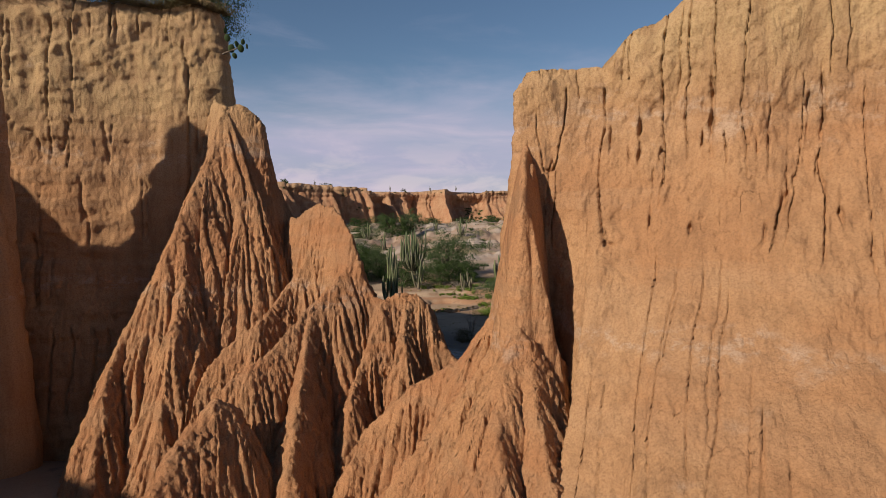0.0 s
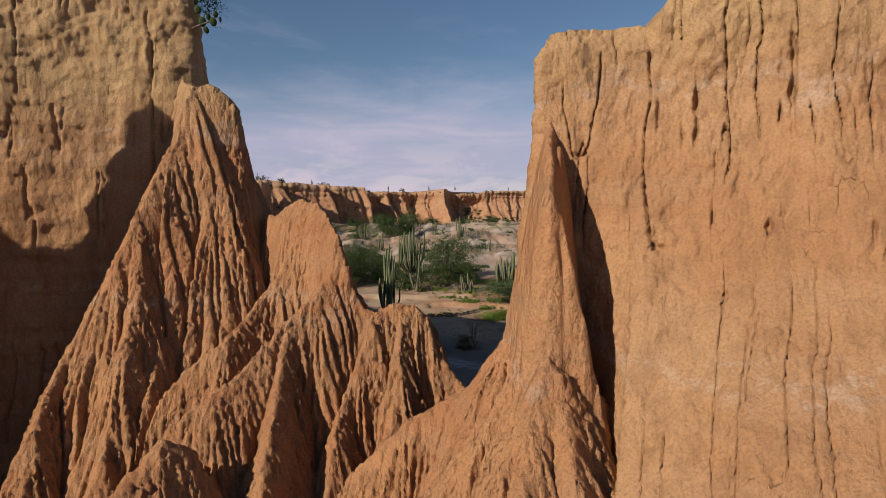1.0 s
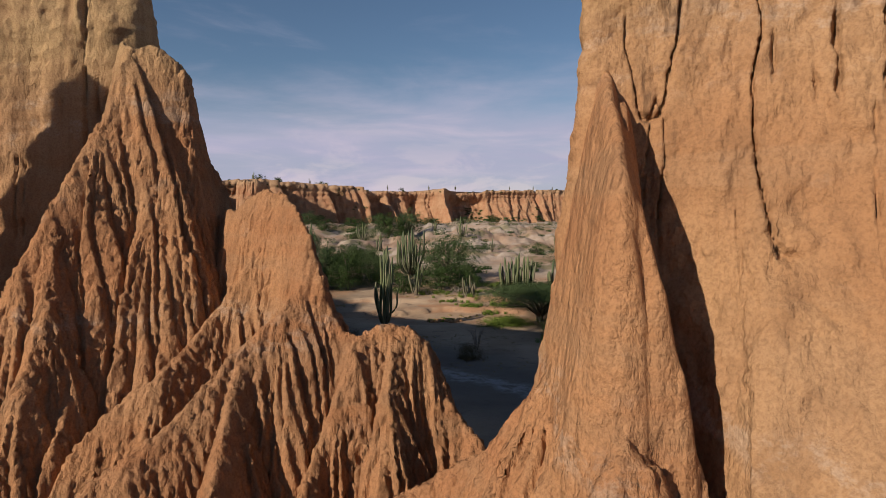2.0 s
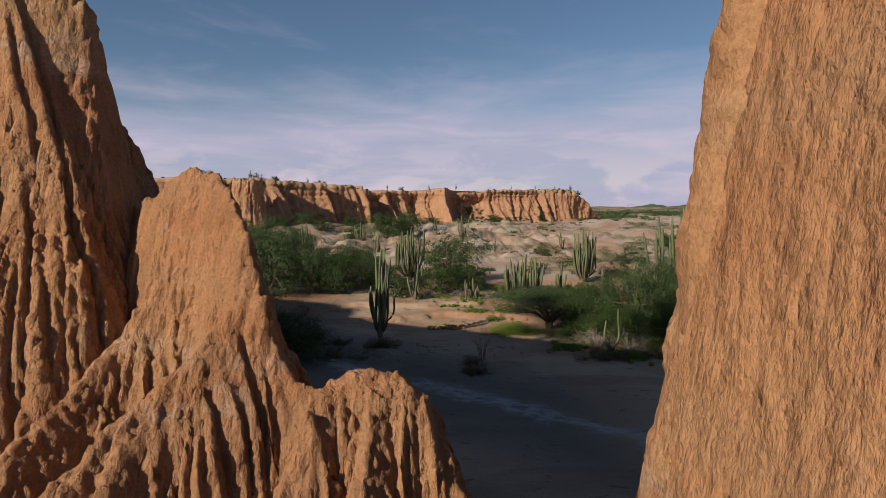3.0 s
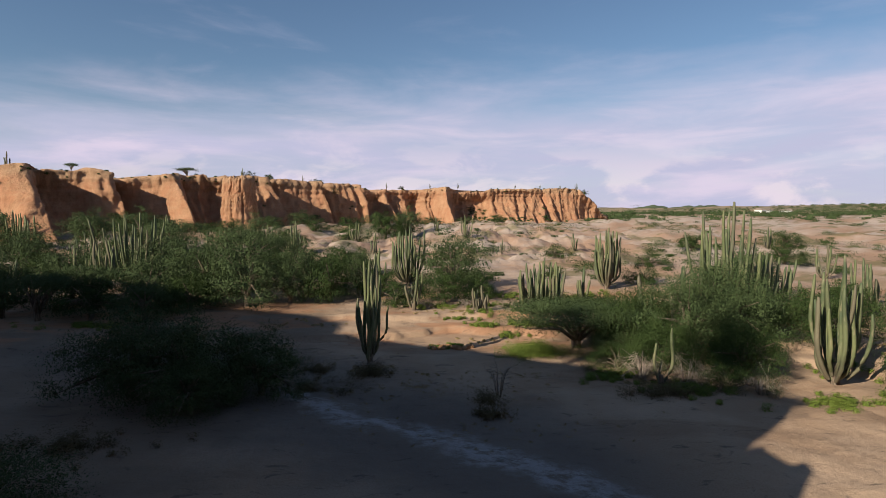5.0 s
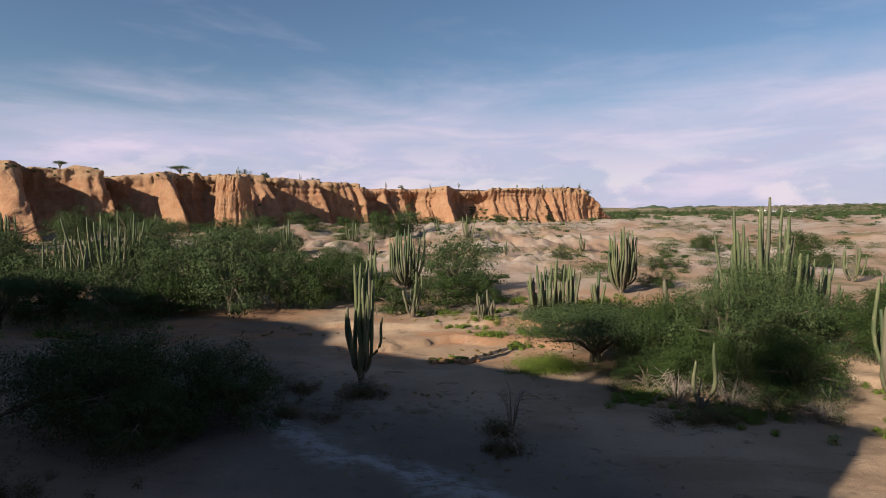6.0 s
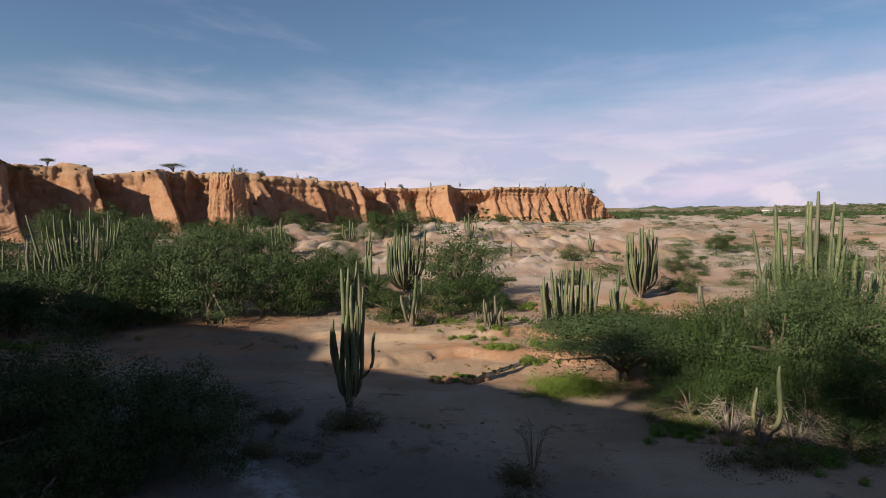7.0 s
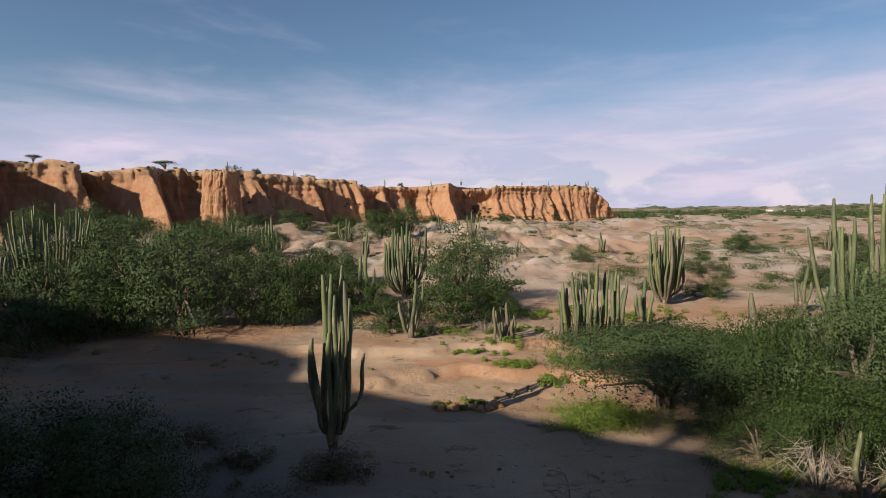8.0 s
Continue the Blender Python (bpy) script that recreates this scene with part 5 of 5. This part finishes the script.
twig_heap(6.0, 27.4, 0.9, 0.85, 34, 1, "tangled heap of bare grey twigs under thorn bushes")
twig_heap(7.2, 27.0, 0.9, 0.8, 30, 2, "tangled heap of bare grey twigs under thorn bushes")
twig_heap(8.9, 26.0, 0.8, 0.6, 22, 3, "low bare grey bush at the foot of thorn bushes")
twig_heap(1.35, 25.8, 0.55, 0.95, 13, 4, "thin dry shrub standing in the stream bed", 0.5)
twig_heap(1.1, 24.4, 0.5, 0.35, 12, 5, "low dry shrub flattened on the stream bed")
twig_heap(-2.75, 28.3, 0.75, 0.35, 22, 6, "dry twigs round the foot of a cactus")
twig_heap(-5.2, 28.0, 0.35, 0.9, 9, 7, "thin dry shrub standing in the stream bed", 0.5)
twig_heap(-4.4, 28.6, 0.5, 0.3, 10, 8, "low dry shrub flattened on the stream bed")
twig_heap(1.0, 37.9, 0.8, 0.5, 20, 9, "low bare grey bush beside a thorn bush")
twig_heap(-1.0, 37.6, 0.5, 0.4, 12, 10, "low bare grey bush beside a cactus")


# ---- stones at the edge of the bank ----
def stone(x, y, r, seed):
    rng = np.random.default_rng(seed)
    bm = bmesh.new()
    bmesh.ops.create_icosphere(bm, subdivisions=2, radius=1.0)
    k = rng.uniform(0.7, 1.25, 3)
    for q in bm.verts:
        q.co *= r * (1 + 0.35 * noise.noise(q.co * 1.4 + Vector((seed * 3.1, 0, 0))))
        q.co = Vector((q.co.x * k[0], q.co.y * k[1], q.co.z * 0.75 * k[2]))
    me = bpy.data.meshes.new("stone")
    bm.to_mesh(me)
    bm.free()
    me.materials.append(CLAY)
    ob = new("stone", me)
    ob.location = on_ground(x, y, -0.3 * r)
    tagged(ob, "weathered clay lump lying at the bank's edge", "stone", "stones at the bank")


for i in range(16):
    stone(-0.75 + 0.105 * i + 0.06 * math.sin(i * 5.1), 31.5 + 0.22 * math.sin(i * 2.7), 0.09 + 0.06 * abs(math.sin(i * 1.9)), i)


# ---- plants along the cliff's rim ----
def rim_grass():
    rng = np.random.default_rng(31)
    n = 5200
    x = rng.uniform(-9.5, -4.6, n)
    y = np.interp(x, [-9.5, -7.7, -6.2, -5.2, -4.6], [10.85, 11.2, 11.75, 11.8, 12.05]) + np.abs(rng.normal(size=n)) * 0.3 - 0.02
    base = np.stack([x, y, np.full(n, 10.02) + 0.12 * vnoise(x * 1.7, y, 0, 4)], 1)
    way = rng.normal(size=(n, 3)) * np.array([0.10, 0.10, 0.05]) + np.array([0, -0.07, 0.10])
    way *= rng.uniform(0.6, 2.2, (n, 1))
    side = np.cross(way, rng.normal(size=(n, 3)))
    side *= 0.006 / np.maximum(np.linalg.norm(side, axis=1), 1e-9)[:, None]
    tip = base + way
    tip[:, 2] -= 0.35 * np.abs(way[:, 1])
    V = np.stack([base - side, base + side, tip], 1).reshape(-1, 3)
    ob = new("rim_grass", mesh_of("rim_grass", V, np.arange(3 * n).reshape(-1, 3), DRY_DARK, False))
    tagged(ob, "dark dry grass fringing the top of the cliff", "grass", kind="stuff")


rim_grass()


def pad_cactus(place, pads, label):
    root = new("prickly_pear")
    root.location = place
    tagged(root, label, "cactus")
    for dx, dy, dz, r, rx, rz in pads:
        bm = bmesh.new()
        bmesh.ops.create_uvsphere(bm, u_segments=12, v_segments=8, radius=1.0, matrix=pose(dx, dy, dz, rx, 0, rz) @ Matrix.Diagonal((r * 0.75, r * 0.22, r, 1)))
        me = bpy.data.meshes.new("pad")
        bm.to_mesh(me)
        bm.free()
        me.materials.append(LEAF_DARK)
        me.shade_smooth()
        part("pad", me, root)
    part("stem", mesh_of("stem", *tube([(-0.35, 0.05, -0.1), (-0.1, 0, -0.02), (0.12, 0, 0.06), (0.22, 0, 0.1)], [0.02, 0.018, 0.014, 0.01], 6), BARK), root, "thin woody stem")


pad_cactus((-4.48, 12.1, 9.1), [(0.0, 0, 0.06, 0.09, 20, 20), (0.1, 0.05, 0.16, 0.08, -15, 60), (0.2, 0, 0.06, 0.085, 30, 10), (0.24, 0.02, 0.2, 0.06, 10, 40), (0.33, 0, 0.1, 0.055, 0, 80),
                                 (0.08, -0.04, -0.1, 0.07, 40, 0), (-0.08, 0, 0.28, 0.08, 0, 30), (-0.12, 0.02, 0.44, 0.07, 15, 70)], "dark prickly pear clinging to the cliff's edge")

# ---- small white houses far off ----
def house(x, y, w, d, h, turn):
    root = new("house")
    root.matrix_world = pose(*on_ground(x, y, 0.2), 0, 0, turn)
    tagged(root, "small white house among distant trees", "house", "distant houses")
    bm = bmesh.new()
    bmesh.ops.create_cube(bm, size=1, matrix=Matrix.Translation((0, 0, h / 2)) @ Matrix.Diagonal((w, d, h, 1)))
    me = bpy.data.meshes.new("wall")
    bm.to_mesh(me)
    bm.free()
    me.materials.append(WHITE)
    shell = part("wall", me, root)
    e, r = 0.35, 0.9
    V = np.array([(-w / 2 - e, -d / 2 - e, h), (w / 2 + e, -d / 2 - e, h), (w / 2 + e, d / 2 + e, h), (-w / 2 - e, d / 2 + e, h), (-w / 2 - e, 0, h + r), (w / 2 + e, 0, h + r)])
    part("roof", mesh_of("roof", V, [(0, 1, 5, 4), (2, 3, 4, 5), (1, 2, 5), (3, 0, 4), (0, 3, 2, 1)], TWIG, False), root, "weathered grey roof")
    for k in (-0.28, 0.28):
        bm = bmesh.new()
        bmesh.ops.create_cube(bm, size=1, matrix=Matrix.Translation((k * w, -d / 2 - 0.01, h * 0.5)) @ Matrix.Diagonal((0.8, 0.06, 0.9, 1)))
        me = bpy.data.meshes.new("window")
        bm.to_mesh(me)
        bm.free()
        me.materials.append(BARK)
        part("window", me, shell, "dark window")


house(137, 250, 5.4, 4.5, 2.4, 12)
house(150, 256, 3.6, 4.0, 2.0, -8)
house(232, 250, 5.0, 4.0, 2.2, 30)


# ---- hills at the horizon ----
def far_hill(x, y, w, h, seed):
    u, t = np.linspace(-1, 1, 60), np.linspace(-1, 1, 24)
    A, B = np.meshgrid(u, t, indexing="ij")
    H = h * np.clip(1 - A * A - 0.4 * B * B, 0, 1) * (0.8 + 0.35 * fbm(A * 2.5, B * 2.0, 0, 4, seed))
    ob = sheet("hill", np.stack([x + A * w, y + B * w * 0.5, H - 4 + EYE], -1), HILL)
    tagged(ob, "low wooded hill on the horizon", "hill", kind="structure")


HILL = leaf_material("wooded_hill", (0.06, 0.085, 0.05), (0.10, 0.12, 0.07))
far_hill(1330, 3600, 190, 44, 1)
far_hill(1690, 3700, 330, 52, 2)
